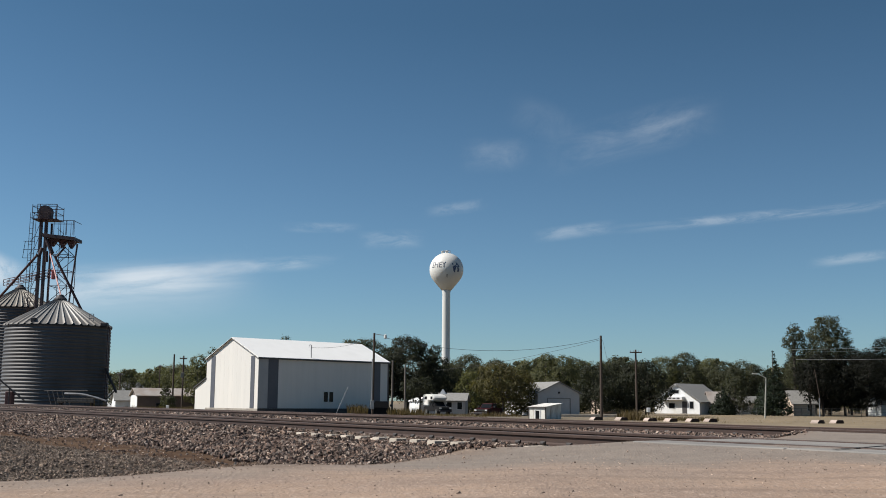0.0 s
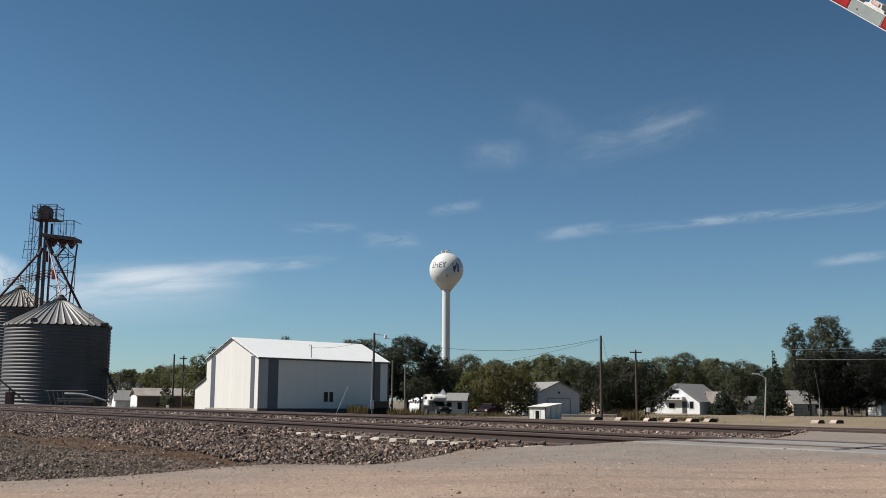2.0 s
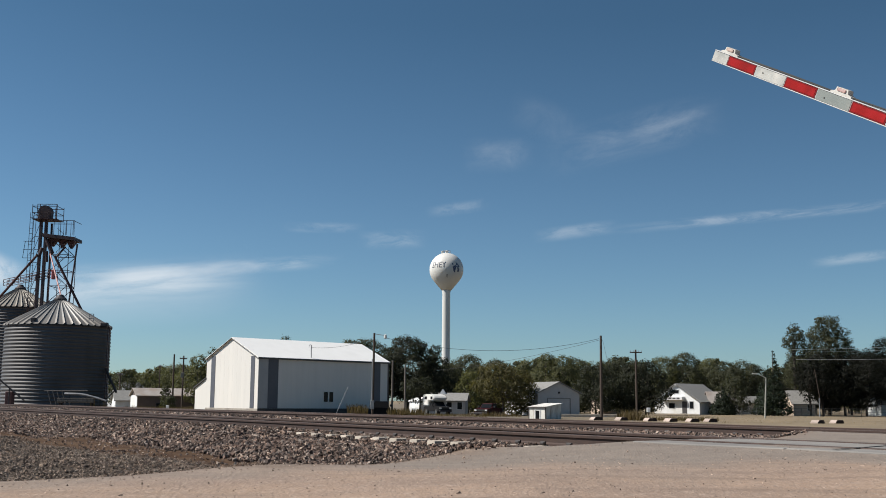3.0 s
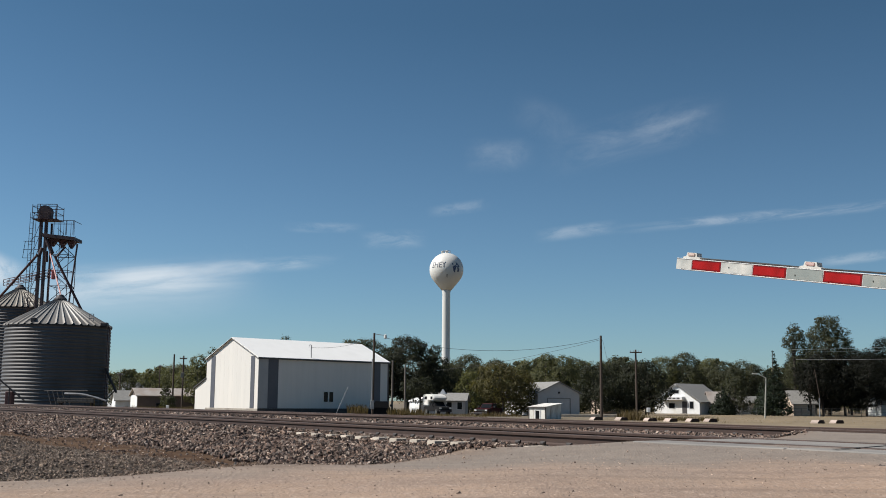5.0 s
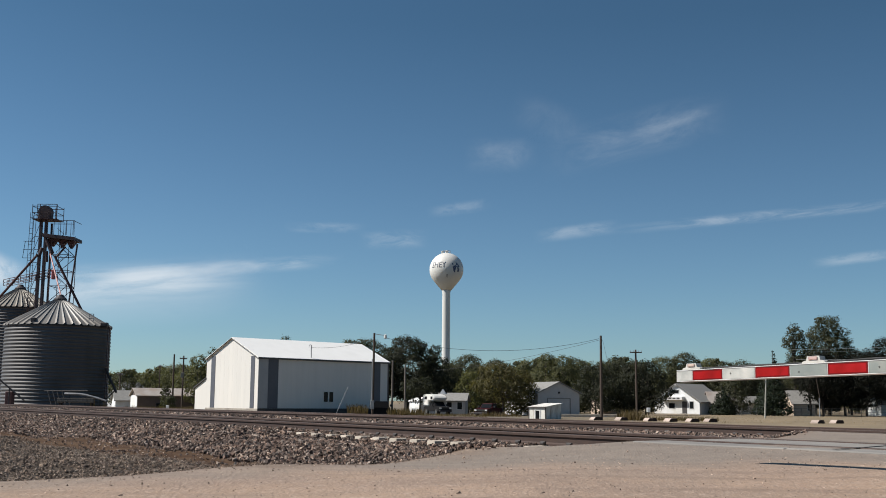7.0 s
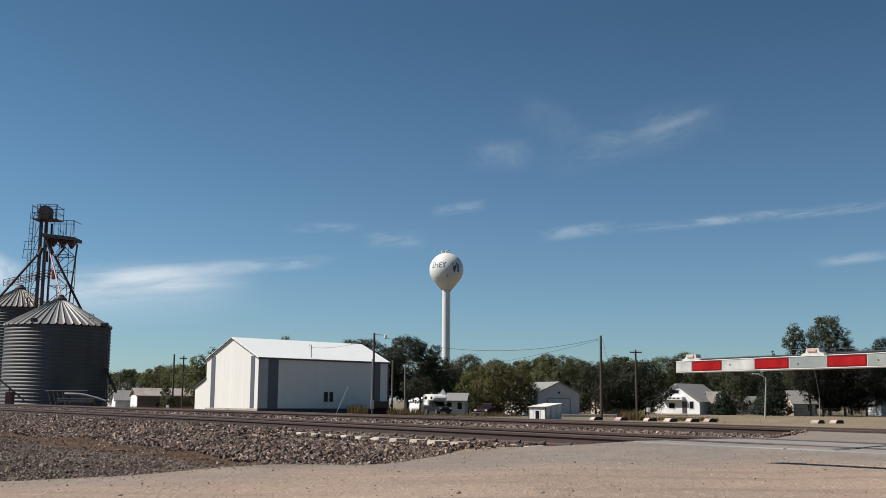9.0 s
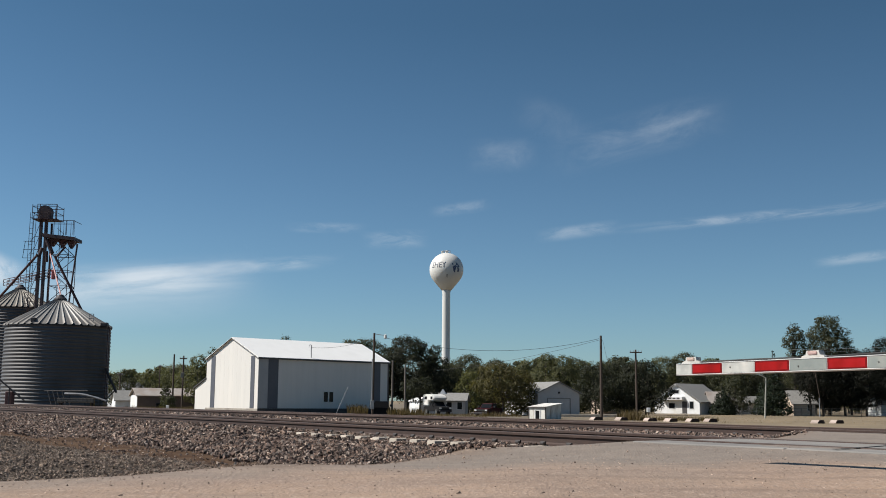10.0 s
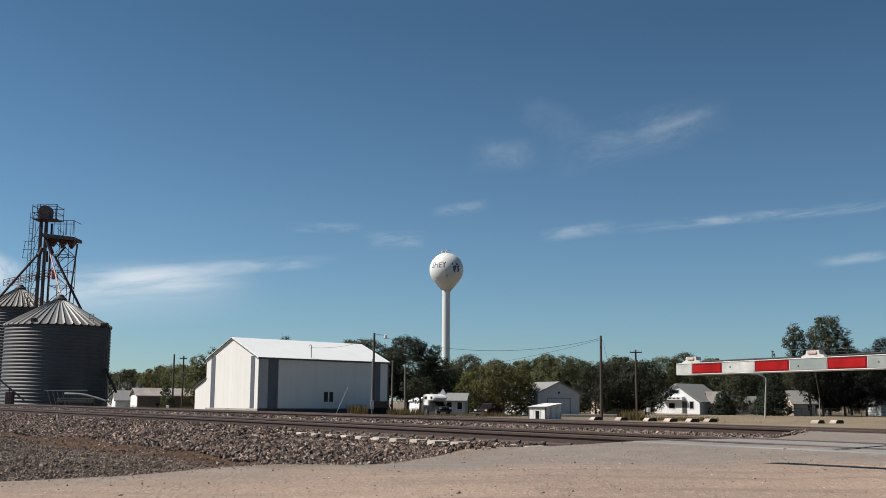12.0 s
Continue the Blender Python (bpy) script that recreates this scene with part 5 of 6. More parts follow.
def town_buildings():
    h = gable_house("house", (58.0, 176.2, TOWN), radians(4), 3.6, 4.6, 2.1, 3.95, TAN_PALE, SHINGLE, "tan house with grey roof half hidden by trees", "house", 0.4)
    wall_window(h, (0.9, -2.3, 1.35), "y", 0.8, 1.0, SIDING, -1)
    g = gable_house("garage", (16.0, 153.5, TOWN), radians(-64), 11.0, 6.2, 3.05, 4.5, GREY_SIDING, SHINGLE, "pale grey gabled garage in shade", "garage", 0.25)
    g.matrix_basis = Matrix.Translation((13.9, 151.2, TOWN)) @ Matrix.Rotation(radians(110), 4, "Z")
    part("garage_door", box((-5.54, -1.6, 0.05), (-5.50, 1.6, 2.3)), GREY_SIDING, g, "closed overhead door")
    part("door_frame", box((-5.56, -1.75, 2.3), (-5.5, 1.75, 2.40)), SHINGLE, g)
    for y in (-1.75, 1.63):
        part("door_frame", box((-5.56, y, 0.05), (-5.5, y + 0.12, 2.3)), SHINGLE, g)
    part("wall_lamp", box((-5.7, -0.12, 3.0), (-5.5, 0.12, 3.25), 0.03), DARK_STEEL, g)
    c = gable_house("cottage", (0.9, 159.0, TOWN), radians(-6), 5.5, 5.5, 1.95, 2.95, GREY_SIDING, SHINGLE, "low grey cottage behind the parked truck", "cottage", 0.35)
    part("roof_gablet", prism([(-0.4, 2.0), (0.4, 2.0), (0.4, 3.05), (0.0, 3.6), (-0.4, 3.05)], -1.2, -0.4), SIDING, c, "small white gable on the roof").matrix_basis = Matrix.Translation((-0.7, 0.6, 0))
    for x in (0.5, 2.0):
        wall_window(c, (x, -2.75, 1.2), "y", 0.7, 1.0, SIDING, -1)
    gable_house("shed", (-3.0, 158.0, TOWN), radians(-60), 3.0, 2.2, 1.8, 2.3, SIDING, SIDING, "small white shed beside the tree", "shed", 0.15)
    # low pump shed with a single-pitch roof
    p = thing("pump_shed", (11.25, 121.0, TOWN), radians(48), "low white shed with a lean-to roof and dark doorway", "shed")
    g = bmesh.new()
    add_prism(g, [(-1.0, -0.3), (2.0, -0.3), (2.0, 1.62), (-1.0, 1.25)], -1.1, 1.1)
    part("body", g, SHED_WALL, p)
    g = bmesh.new()
    add_prism(g, [(-1.12, 1.25), (2.12, 1.65), (2.12, 1.75), (-1.12, 1.35)], -1.25, 1.25)
    part("roof", g, SHED_WALL, p)
    for y in (-1.13, 1.13):
        part("corner_trim", box((-1.04, y - 0.04, -0.1), (-0.96, y + 0.04, 1.24)), TRIM_DARK, p)
    part("roof_edge", box((-1.16, -1.27, 1.22), (-1.121, 1.27, 1.34)), TRIM_DARK, p)
    part("doorway", box((-1.02, -0.35, 0.0), (-0.98, 0.2, 0.9)), PANE, p)
    for y in (-0.42, 0.27):
        part("door_frame", box((-1.05, y - 0.06, 0.0), (-0.98, y + 0.06, 0.98)), SIDING, p)
    # buildings on the far left
    b = gable_house("storage_building", (-38.4, 152.0, TOWN), radians(26), 9.2, 5.0, 2.25, 3.2, BROWN_WALL, PALE_ROOF, "long low brown building with pale roof", "building", 0.3)
    part("white_gable", box((-4.66, -2.4, 0.0), (-4.605, 2.4, 2.3)), SIDING, b, "white end wall")
    wall_window(b, (-1.6, -2.5, 0.75), "y", 0.9, 0.9, TRIM_DARK, -1)
    gable_house("house", (-45.6, 158.0, TOWN), radians(24), 4.2, 4.0, 1.6, 2.9, SIDING, SHINGLE, "small white house with grey roof beyond the bins", "house", 0.25)
    gable_house("house", (-52.0, 180.0, TOWN), radians(70), 5.0, 4.5, 2.6, 4.4, SIDING, SHINGLE, "distant white gabled house beyond the bins", "house", 0.25)
    # glimpses between trunks
    for x, y, w, m, lab in ((26.5, 175.0, 3.6, TAN_WALL, "pale house wall glimpsed between tree trunks"), (52.5, 195.0, 4.0, SIDING, "white house wall glimpsed between trees"), (75.2, 186.0, 3.2, SIDING, "white house in the shade of trees"), (56.0, 196.0, 4.0, SIDING, "white garage glimpsed between trees")):
        hh = gable_house("house", (x, y, TOWN), radians(25), w, 3.4, 2.0, 3.1, m, SHINGLE, lab, "house", 0.25)
        wall_window(hh, (0, -1.7, 1.1), "y", 0.9, 0.8, SIDING, -1)


town_buildings()


# ---- water tower ----
def sphere_wrap(bm, centre, r, az, el, lift):
    """Lays a flat drawing in x and z (y up the letters is z) on the tank."""
    for v in bm.verts:
        a, e = az + v.co.x / r, el + v.co.z / r
        rr = r + lift + v.co.y
        v.co = Vector(centre) + Vector((math.sin(a) * math.cos(e), -math.cos(a) * math.cos(e), math.sin(e))) * rr


def text_bm(word, size):
    cu = bpy.data.curves.new("writing", "FONT")
    cu.body, cu.size, cu.extrude, cu.resolution_u = word, size, 0.01, 3
    ob = new("writing", cu)
    dg = bpy.context.evaluated_depsgraph_get()
    me = bpy.data.meshes.new_from_object(ob.evaluated_get(dg))
    bm = bmesh.new()
    bm.from_mesh(me)
    bpy.data.objects.remove(ob)
    bpy.data.curves.remove(cu)
    bpy.data.meshes.remove(me)
    bmesh.ops.rotate(bm, cent=(0, 0, 0), matrix=Matrix.Rotation(math.pi / 2, 3, "X"), verts=bm.verts)
    xs = [v.co.x for v in bm.verts]
    c = (min(xs) + max(xs)) / 2
    for v in bm.verts:
        v.co.x -= c
    bmesh.ops.subdivide_edges(bm, edges=[e for e in bm.edges if e.calc_length() > 0.3], cuts=2)
    return bm


def water_tower():
    t = thing("water_tower", (0.86, 250.0, TOWN), 0.0, "white single-pedestal spherical water tower with town lettering", "water tower")
    r, zc = 3.98, 32.35
    part("pedestal", lathe([(0.95, 0), (0.95, 8.0), (0.92, 26.9), (0.95, 27.1), (1.06, 27.4)], 64), TOWER_WHITE, t, "white tubular pedestal", True)
    prof = [(1.06, 27.4)]
    for i in range(0, 20):
        e = radians(-40 + i * 130 / 19)
        prof.append((max(r * math.cos(e), 0.02), zc + r * math.sin(e)))
    part("tank", lathe(prof, 64), TOWER_WHITE, t, "white spherical tank", True)
    for z in (9.4, 18.1):
        part("weld_seam", lathe([(0.935, z - 0.05), (0.965, z - 0.03), (0.965, z + 0.03), (0.935, z + 0.05)], 40), TOWER_WHITE, t, "", True)
    part("base_flare", lathe([(2.4, 0), (1.6, 1.4), (1.1, 3.0), (0.97, 5.0)], 40), TOWER_WHITE, t, "", True)
    part("vent", lathe([(0.35, zc + r - 0.1), (0.35, zc + r + 0.3), (0.5, zc + r + 0.35), (0.2, zc + r + 0.55)], 16), TOWER_WHITE, t)
    part("roof_hatch", box((-1.3, -0.4, zc + r - 0.35), (-0.7, 0.2, zc + r + 0.45), 0.08), TOWER_WHITE, t)
    b = bmesh.new()
    for i in range(12):
        a = 2 * math.pi * i / 12
        p = Vector((0.9 * math.cos(a), 0.9 * math.sin(a), zc + r - 0.12))
        q = Vector((0.9 * math.cos(a + math.pi / 6), 0.9 * math.sin(a + math.pi / 6), zc + r - 0.12))
        add_tube(b, p, p + Vector((0, 0, 0.6)), 0.03, 0.03, 5)
        add_tube(b, p + Vector((0, 0, 0.6)), q + Vector((0, 0, 0.6)), 0.03, 0.03, 5)
    part("roof_rail", b, GREY_STEEL, t)
    w = text_bm("SHEY", 1.95)
    for vv in w.verts:
        vv.co.x *= 0.86
    sphere_wrap(w, (0, 0, zc), r, radians(-29), radians(2), 0.02)
    part("lettering", w, LETTER, t, "dark painted letters")
    # emblem: a few plain shapes
    e = bmesh.new()
    add_prism(e, [(-0.85, 0.95), (0.45, 1.05), (1.0, 0.35), (0.72, 0.1), (-0.1, 0.2), (-0.6, -0.1)], -0.01, 0.01)
    add_prism(e, [(-0.6, -0.14), (-0.1, 0.16), (0.12, 0.1), (-0.05, -0.35), (-0.1, -0.95), (-0.5, -0.6)], -0.01, 0.01)
    add_prism(e, [(0.3, 0.1), (0.72, 0.06), (0.95, -0.25), (0.8, -0.75), (0.4, -0.7), (0.5, -0.3)], -0.01, 0.01)
    bmesh.ops.triangulate(e, faces=e.faces)
    for vv in e.verts:
        vv.co.x *= 1.15
        vv.co.z *= 1.2
    sphere_wrap(e, (0, 0, zc), r, radians(32), radians(1), 0.03)
    part("emblem", e, LOGO_BLUE, t, "dark blue painted emblem")
    s = bmesh.new()
    add_prism(s, [(-0.12, 0.0), (0.12, 0.1), (0.05, -0.9), (-0.08, -0.7)], -0.005, 0.005)
    sphere_wrap(s, (0, 0, zc), r, radians(2), radians(-22), 0.02)
    part("rust_streak", s, RUST_STEEL, t)


water_tower()


# ---- poles, wires, lamps ----
def utility_pole(x, y, height, lean_x=0.0, arms=(), material=WOOD_POLE, r=0.15, label="brown wooden utility pole", extras=()):
    t = thing("utility_pole", (x, y, TOWN), 0.0, label, "utility pole", "utility poles")
    part("shaft", tube((0, 0, -0.3), (lean_x, 0, height), r, r * 0.72, 10), material, t)
    for z, half in arms:
        part("crossarm", box((lean_x * z / height - half, -0.17, z - 0.07), (lean_x * z / height + half, -0.08, z + 0.07), 0.01), material, t)
        for s in (-1, -0.45, 0.45, 1):
            part("insulator", tube((lean_x + s * half * 0.92, -0.12, z + 0.07), (lean_x + s * half * 0.92, -0.12, z + 0.26), 0.045, 0.03, 8), GREY_STEEL, t)
    for name, lo, hi in extras:
        part(name, box(lo, hi, 0.04), FENCE if name == "transformer" else GREY_STEEL, t)
    return t


def cable(a, b, sag, r=0.018, n=20, material=WIRE, label="thin dark overhead cable sagging between poles"):
    a, b = Vector(a), Vector(b)
    bm = bmesh.new()
    prev = None
    for i in range(n + 1):
        f = i / n
        p = a.lerp(b, f) - Vector((0, 0, 4 * sag * f * (1 - f)))
        if prev:
            add_tube(bm, prev, p, r, r, 5)
        prev = p
    ob = part("overhead_cable", bm, material, None)
    return tagged(ob, label, "cable", "overhead cables")


def street_furniture():
    utility_pole(-7.25, 114.0, 8.95, 0.05, label="brown wooden pole with meter box and lamp", extras=(("meter_box", (-0.22, -0.3, 0.95), (0.16, -0.12, 1.85)), ("conduit", (-0.13, -0.24, 1.85), (-0.03, -0.14, 6.2))))
    l = thing("pole_lamp", (-7.2, 114.0, 0), 0.0, "small floodlight on a bracket near the pole top", "lamp")
    b = tube((0.1, 0, 7.65), (1.1, 0, 7.5), 0.035, 0.035, 6)
    part("bracket", b, GREY_STEEL, l)
    part("lamp_head", lathe([(0.05, 7.55), (0.14, 7.5), (0.17, 7.2), (0.1, 7.1)], 12), CAMPER_WHITE, l).matrix_basis = Matrix.Translation((1.18, 0, 0.05))
    utility_pole(17.65, 120.0, 9.25, 0.05, r=0.17)
    utility_pole(24.3, 135.0, 8.45, -0.05, arms=((8.1, 0.75),))
    utility_pole(-4.35, 128.0, 6.1, 0.0, r=0.13, material=GREY_POLE, label="grey weathered wooden pole before the dark tree")
    utility_pole(-5.85, 128.0, 6.6, 0.0, r=0.13, material=GREY_POLE, label="grey weathered wooden pole before the dark tree")
    utility_pole(-36.75, 148.0, 7.9, 0.0, r=0.15, label="tall brown pole by the low building")
    utility_pole(-35.35, 147.6, 7.7, 0.0, r=0.13, arms=((7.3, 0.5),), label="brown pole with crossarm and transformer", extras=(("transformer", (-0.22, -0.42, 4.7), (0.22, -0.14, 5.4)),))
    utility_pole(-47.6, 160.0, 5.6, 0.0, r=0.12, arms=((5.3, 0.4),), label="distant wooden pole with a crossarm")
    utility_pole(-47.0, 180.0, 7.4, 0.0, r=0.12, arms=((7.1, 0.3),), label="distant wooden pole with a crossarm")
    utility_pole(58.75, 167.0, 7.2, -1.1, r=0.07, material=WOOD_POLE, label="brown leaning wooden pole before the cottonwood")
    utility_pole(58.2, 167.0, 2.8, 0.0, r=0.10, material=GREY_STEEL, label="short pale post before the dark trees")
    # roadside street lamp
    s = thing("street_lamp", (41.7, 140.0, TOWN), 0.0, "grey steel street lamp with a bent arm", "street lamp")
    part("post", tube((0, 0, 0), (0.28, 0, 5.2), 0.11, 0.075, 10), LAMP_POST, s)
    part("arm", tube((0.28, 0, 5.18), (-0.75, 0, 5.7), 0.06, 0.05, 8), LAMP_POST, s)
    part("lamp_head", box((-1.5, -0.14, 5.64), (-0.7, 0.14, 5.82), 0.05), LAMP_POST, s)
    # cables
    cable((-6.05, 114, 7.25), (17.5, 120, 7.7), 1.35)
    cable((17.5, 120, 7.55), (-1.0, 160, 5.2), 0.5, 0.016)
    cable((-7.2, 114, 7.3), (-13.9, 114.8, 6.2), 0.4, 0.016)
    cable((17.9, 120, 7.6), (26.5, 165, 2.2), 0.25, 0.014)
    pale = "pale bare overhead wire before the dark trees"
    cable((53.6, 165, 8.95), (90, 168, 11.4), 0.45, 0.016, 20, PALE_WIRE, pale)
    cable((53.6, 165, 8.55), (90, 168, 10.6), 0.35, 0.012, 20, PALE_WIRE, pale)
    cable((54.2, 165, 7.40), (90, 168, 8.65), 0.25, 0.030, 20, PALE_WIRE, pale)
    g = thing("guy_wire_guard", (-10.9, 112.0, TOWN), 0.0, "pale guy-wire guard leaning before the white building", "guy wire")
    part("guard", tube((0, 0, 0.4), (1.15, 0.5, 3.2), 0.035, 0.035, 6), GREY_STEEL, g)


street_furniture()


# ---- vehicles ----
def wheel(parent, x, y, r):
    b = bmesh.new()
    bmesh.ops.create_cone(b, cap_ends=True, segments=20, radius1=r, radius2=r, depth=0.24, matrix=Matrix.Translation((x, y, r)) @ Matrix.Rotation(math.pi / 2, 4, "X"))
    w = part("wheel", b, BLACK, parent)
    b = bmesh.new()
    bmesh.ops.create_cone(b, cap_ends=True, segments=14, radius1=r * 0.55, radius2=r * 0.55, depth=0.27, matrix=Matrix.Translation((x, y, r)) @ Matrix.Rotation(math.pi / 2, 4, "X"))
    part("rim", b, FENCE, w)


def pickup(name, loc, turn, paint, label, camper):
    t = thing(name, loc, turn, label, "pickup truck")
    body = bmesh.new()
    add_prism(body, [(-2.6, 0.5), (2.5, 0.5), (2.65, 0.75), (2.6, 1.05), (1.25, 1.18), (-2.65, 1.16)], -0.92, 0.92)
    bmesh.ops.bevel(body, geom=body.edges, offset=0.06, segments=2, affect="EDGES")
    part("body", body, paint, t)
    cab = bmesh.new()
    add_prism(cab, [(0.95, 1.1), (0.35, 1.76), (-0.75, 1.79), (-0.9, 1.1)], -0.88, 0.88)
    bmesh.ops.bevel(cab, geom=cab.edges, offset=0.06, segments=2, affect="EDGES")
    for v in cab.verts:
        v.co.y *= 1 - 0.22 * max(0.0, v.co.z - 1.1) / 0.69
    part("cab", cab, paint, t)
    for s in (-1, 1):
        part("side_window", box((-0.7, s * 0.80 - 0.03, 1.22), (0.4, s * 0.80 + 0.03, 1.68)), PANE, t)
    part("bumper", box((2.6, -0.9, 0.45), (2.75, 0.9, 0.65), 0.03), DARK_STEEL, t)
    part("grille", box((2.635, -0.52, 0.76), (2.675, 0.52, 1.04), 0.01), BLACK, t)
    for s in (-1, 1):
        part("door", box((-0.85, s * 0.925 - 0.012, 0.55), (0.72, s * 0.925 + 0.012, 1.2), 0.01), paint, t)
        part("mirror", box((0.52, s * 1.06 - 0.1, 1.22), (0.66, s * 1.06 + 0.1, 1.46), 0.03), BLACK, t)
    for s in (-1, 1):
        part("headlight", box((2.62, s * 0.72 - 0.15, 0.8), (2.68, s * 0.72 + 0.15, 1.0), 0.02), CAMPER_WHITE, t)
    part("windscreen", prism([(0.92, 1.2), (0.48, 1.68), (0.44, 1.66), (0.86, 1.2)], -0.68, 0.68), PANE, t)
    for x in (-1.6, 1.65):
        for y in (-0.85, 0.85):
            wheel(t, x, y, 0.4)
    if camper:
        c = bmesh.new()
        add_prism(c, [(-2.9, 1.2), (-0.95, 1.2), (-0.95, 1.86), (0.75, 1.9), (0.98, 2.2), (0.7, 2.55), (-0.4, 2.78), (-2.9, 2.8)], -1.0, 1.0)
        bmesh.ops.bevel(c, geom=c.edges, offset=0.12, segments=2, affect="EDGES")
        k = part("camper_shell", c, CAMPER_WHITE, t, "white slide-in camper shell")
        for x0, x1 in ((-2.0, -1.3), (-0.1, 0.55)):
            part("camper_window", box((x0, -1.02, 2.08), (x1, -0.99, 2.46)), PANE, k)
    return t


pickup("pickup_truck", (-0.55, 147.0, TOWN), radians(-66), TRUCK_DARK, "dark pickup truck carrying a white slide-in camper", True)
pickup("pickup_truck", (6.0, 139.0, TOWN - 0.15), radians(246), RED_PAINT, "dull red parked pickup truck under the trees", False)
pickup("pickup_truck", (-6.55, 117.2, TOWN), radians(94), TRUCK_DARK, "dark pickup truck parked at the shop's corner", False)


# ---- concrete blocks beyond the track ----
def blocks():
    rng = random.Random(8)
    proto = None
    for x, y in ((16.5, 116.0), (19.1, 115.5), (21.6, 112.5), (23.3, 110.5), (25.4, 110.0), (27.4, 110.7), (37.25, 107.6), (39.5, 108.6)):
        m = pose(x, y, TOWN, 0, 0, 30 + rng.uniform(-7, 7))
        if proto is None:
            bm = bmesh.new()
            add_prism(bm, [(-0.60, -0.2), (0.55, -0.2), (0.55, 0.12), (0.41, 0.33), (-0.34, 0.33), (-0.60, 0.08)], -0.43, 0.43)
            # the side turned from the sun gets the colour with shade painted in
            for f in bm.faces:
                f.material_index = 1 if f.calc_center_median().y < -0.3 else 0
            proto = part("concrete_block", bm, [BLOCK, BLOCK_STAIN_SHADE], None)
            tagged(proto, "pale chamfered concrete block with a brown-stained, shade-darkened side", "concrete block", "concrete blocks")
            proto.matrix_basis = m
        else:
            copy_thing(proto, m)


blocks()


def fence_and_posts():
    t = thing("chain_link_fence", (47.0, 170.0, TOWN), radians(3), "low grey chain-link fence before the houses", "fence")
    for i in range(12):
        part("post", tube((i * 2.4, 0, -0.1), (i * 2.4, 0, 1.25), 0.04, 0.04, 6), FENCE, t)
    for z in (0.1, 0.65, 1.2):
        part("rail", tube((0, 0, z), (26.4, 0, z), 0.025, 0.025, 5), FENCE, t)
    b = bmesh.new()
    for i in range(90):
        x = i * 0.3
        add_tube(b, (x, 0, 0.1), (min(x + 1.1, 26.4), 0, 1.2), 0.008, 0.008, 3)
        add_tube(b, (x, 0, 1.2), (min(x + 1.1, 26.4), 0, 0.1), 0.008, 0.008, 3)
    part("mesh", b, FENCE, t)
    m = thing("marker_post", (-30.3, 120.0, TOWN), 0, "short white marker post in the weeds", "post")
    part("post", box((-0.14, -0.1, -0.1), (0.14, 0.1, 1.15), 0.02), SIDING, m)
    k = thing("mailbox", (30.5, 160.0, TOWN), 0, "small white box on a post among weeds", "box")
    part("box", box((-0.25, -0.2, 0.5), (0.25, 0.2, 1.15), 0.04), SIDING, k)
    part("post", box((-0.05, -0.05, -0.1), (0.05, 0.05, 0.5)), WOOD_POLE, k)
    w = thing("low_wall", (17.0, 138.0, TOWN), radians(2), "low pale concrete kerb wall beyond the shed", "wall")
    part("coping", box((-4.0, -0.15, 0.25), (5.5, 0.15, 0.36), 0.01), CONC_PALE, w)
    part("body", box((-3.9, -0.12, -0.2), (5.4, 0.12, 0.25)), CONC_PALE, w)


fence_and_posts()


# ---- trees ----
def leaf_cloud(rng, blobs, per_m2, size):
    """Leaves gathered in sprays over the outside of overlapping lumps; none deep inside the crown."""
    centres = np.array([b[0] for b in blobs])
    radii = np.array([b[1:] for b in blobs])
    vs = []
    for c, rx, ry, rz in blobs:
        area = 4 * math.pi * (((rx * ry) ** 1.6 + (rx * rz) ** 1.6 + (ry * rz) ** 1.6) / 3) ** (1 / 1.6)
        cs = 0.17 * rx + 0.22
        sprays = max(5, int(0.85 * area / (cs * cs)))
        d = rng.normal(size=(sprays, 3))
        d /= np.linalg.norm(d, axis=1)[:, None]
        mid = np.array(c) + d * np.array([rx, ry, rz]) * rng.uniform(0.70, 1.04, (sprays, 1))
        per = max(3, int(per_m2 * area / sprays))
        off = rng.normal(size=(sprays, per, 3)) * np.array([0.50, 0.50, 0.36]) * rng.uniform(0.6, 1.25, (sprays, 1, 1))
        p = (mid[:, None] + off * cs).reshape(-1, 3)
        nn = (0.75 * d[:, None] + 0.55 * off).reshape(-1, 3) + 0.26 * rng.normal(size=p.shape) + np.array([0, 0, 0.28])
        deep = np.zeros(len(p), bool)
        for k in range(len(blobs)):
            deep |= (((p - centres[k]) / (radii[k] * 0.70)) ** 2).sum(1) < 1
        p, nn = p[~deep], nn[~deep]
        n = len(p)
        nn /= np.linalg.norm(nn, axis=1)[:, None]
        a = np.cross(nn, rng.normal(size=(n, 3)))
        a /= np.linalg.norm(a, axis=1)[:, None] + 1e-9
        b = np.cross(nn, a)
        s = size * rng.uniform(0.6, 1.25, (n, 1))
        vs.append(np.stack([p - a * s, p + b * s * 0.6 - nn * s * 0.15, p + a * s, p - b * s * 0.6 - nn * s * 0.15], 1).reshape(-1, 3))
    v = np.concatenate(vs)
    i = 4 * np.arange(len(v) // 4)
    return v, np.stack([np.stack([i, i + 1, i + 2], -1), np.stack([i, i + 2, i + 3], -1)], 1).reshape(-1, 3)


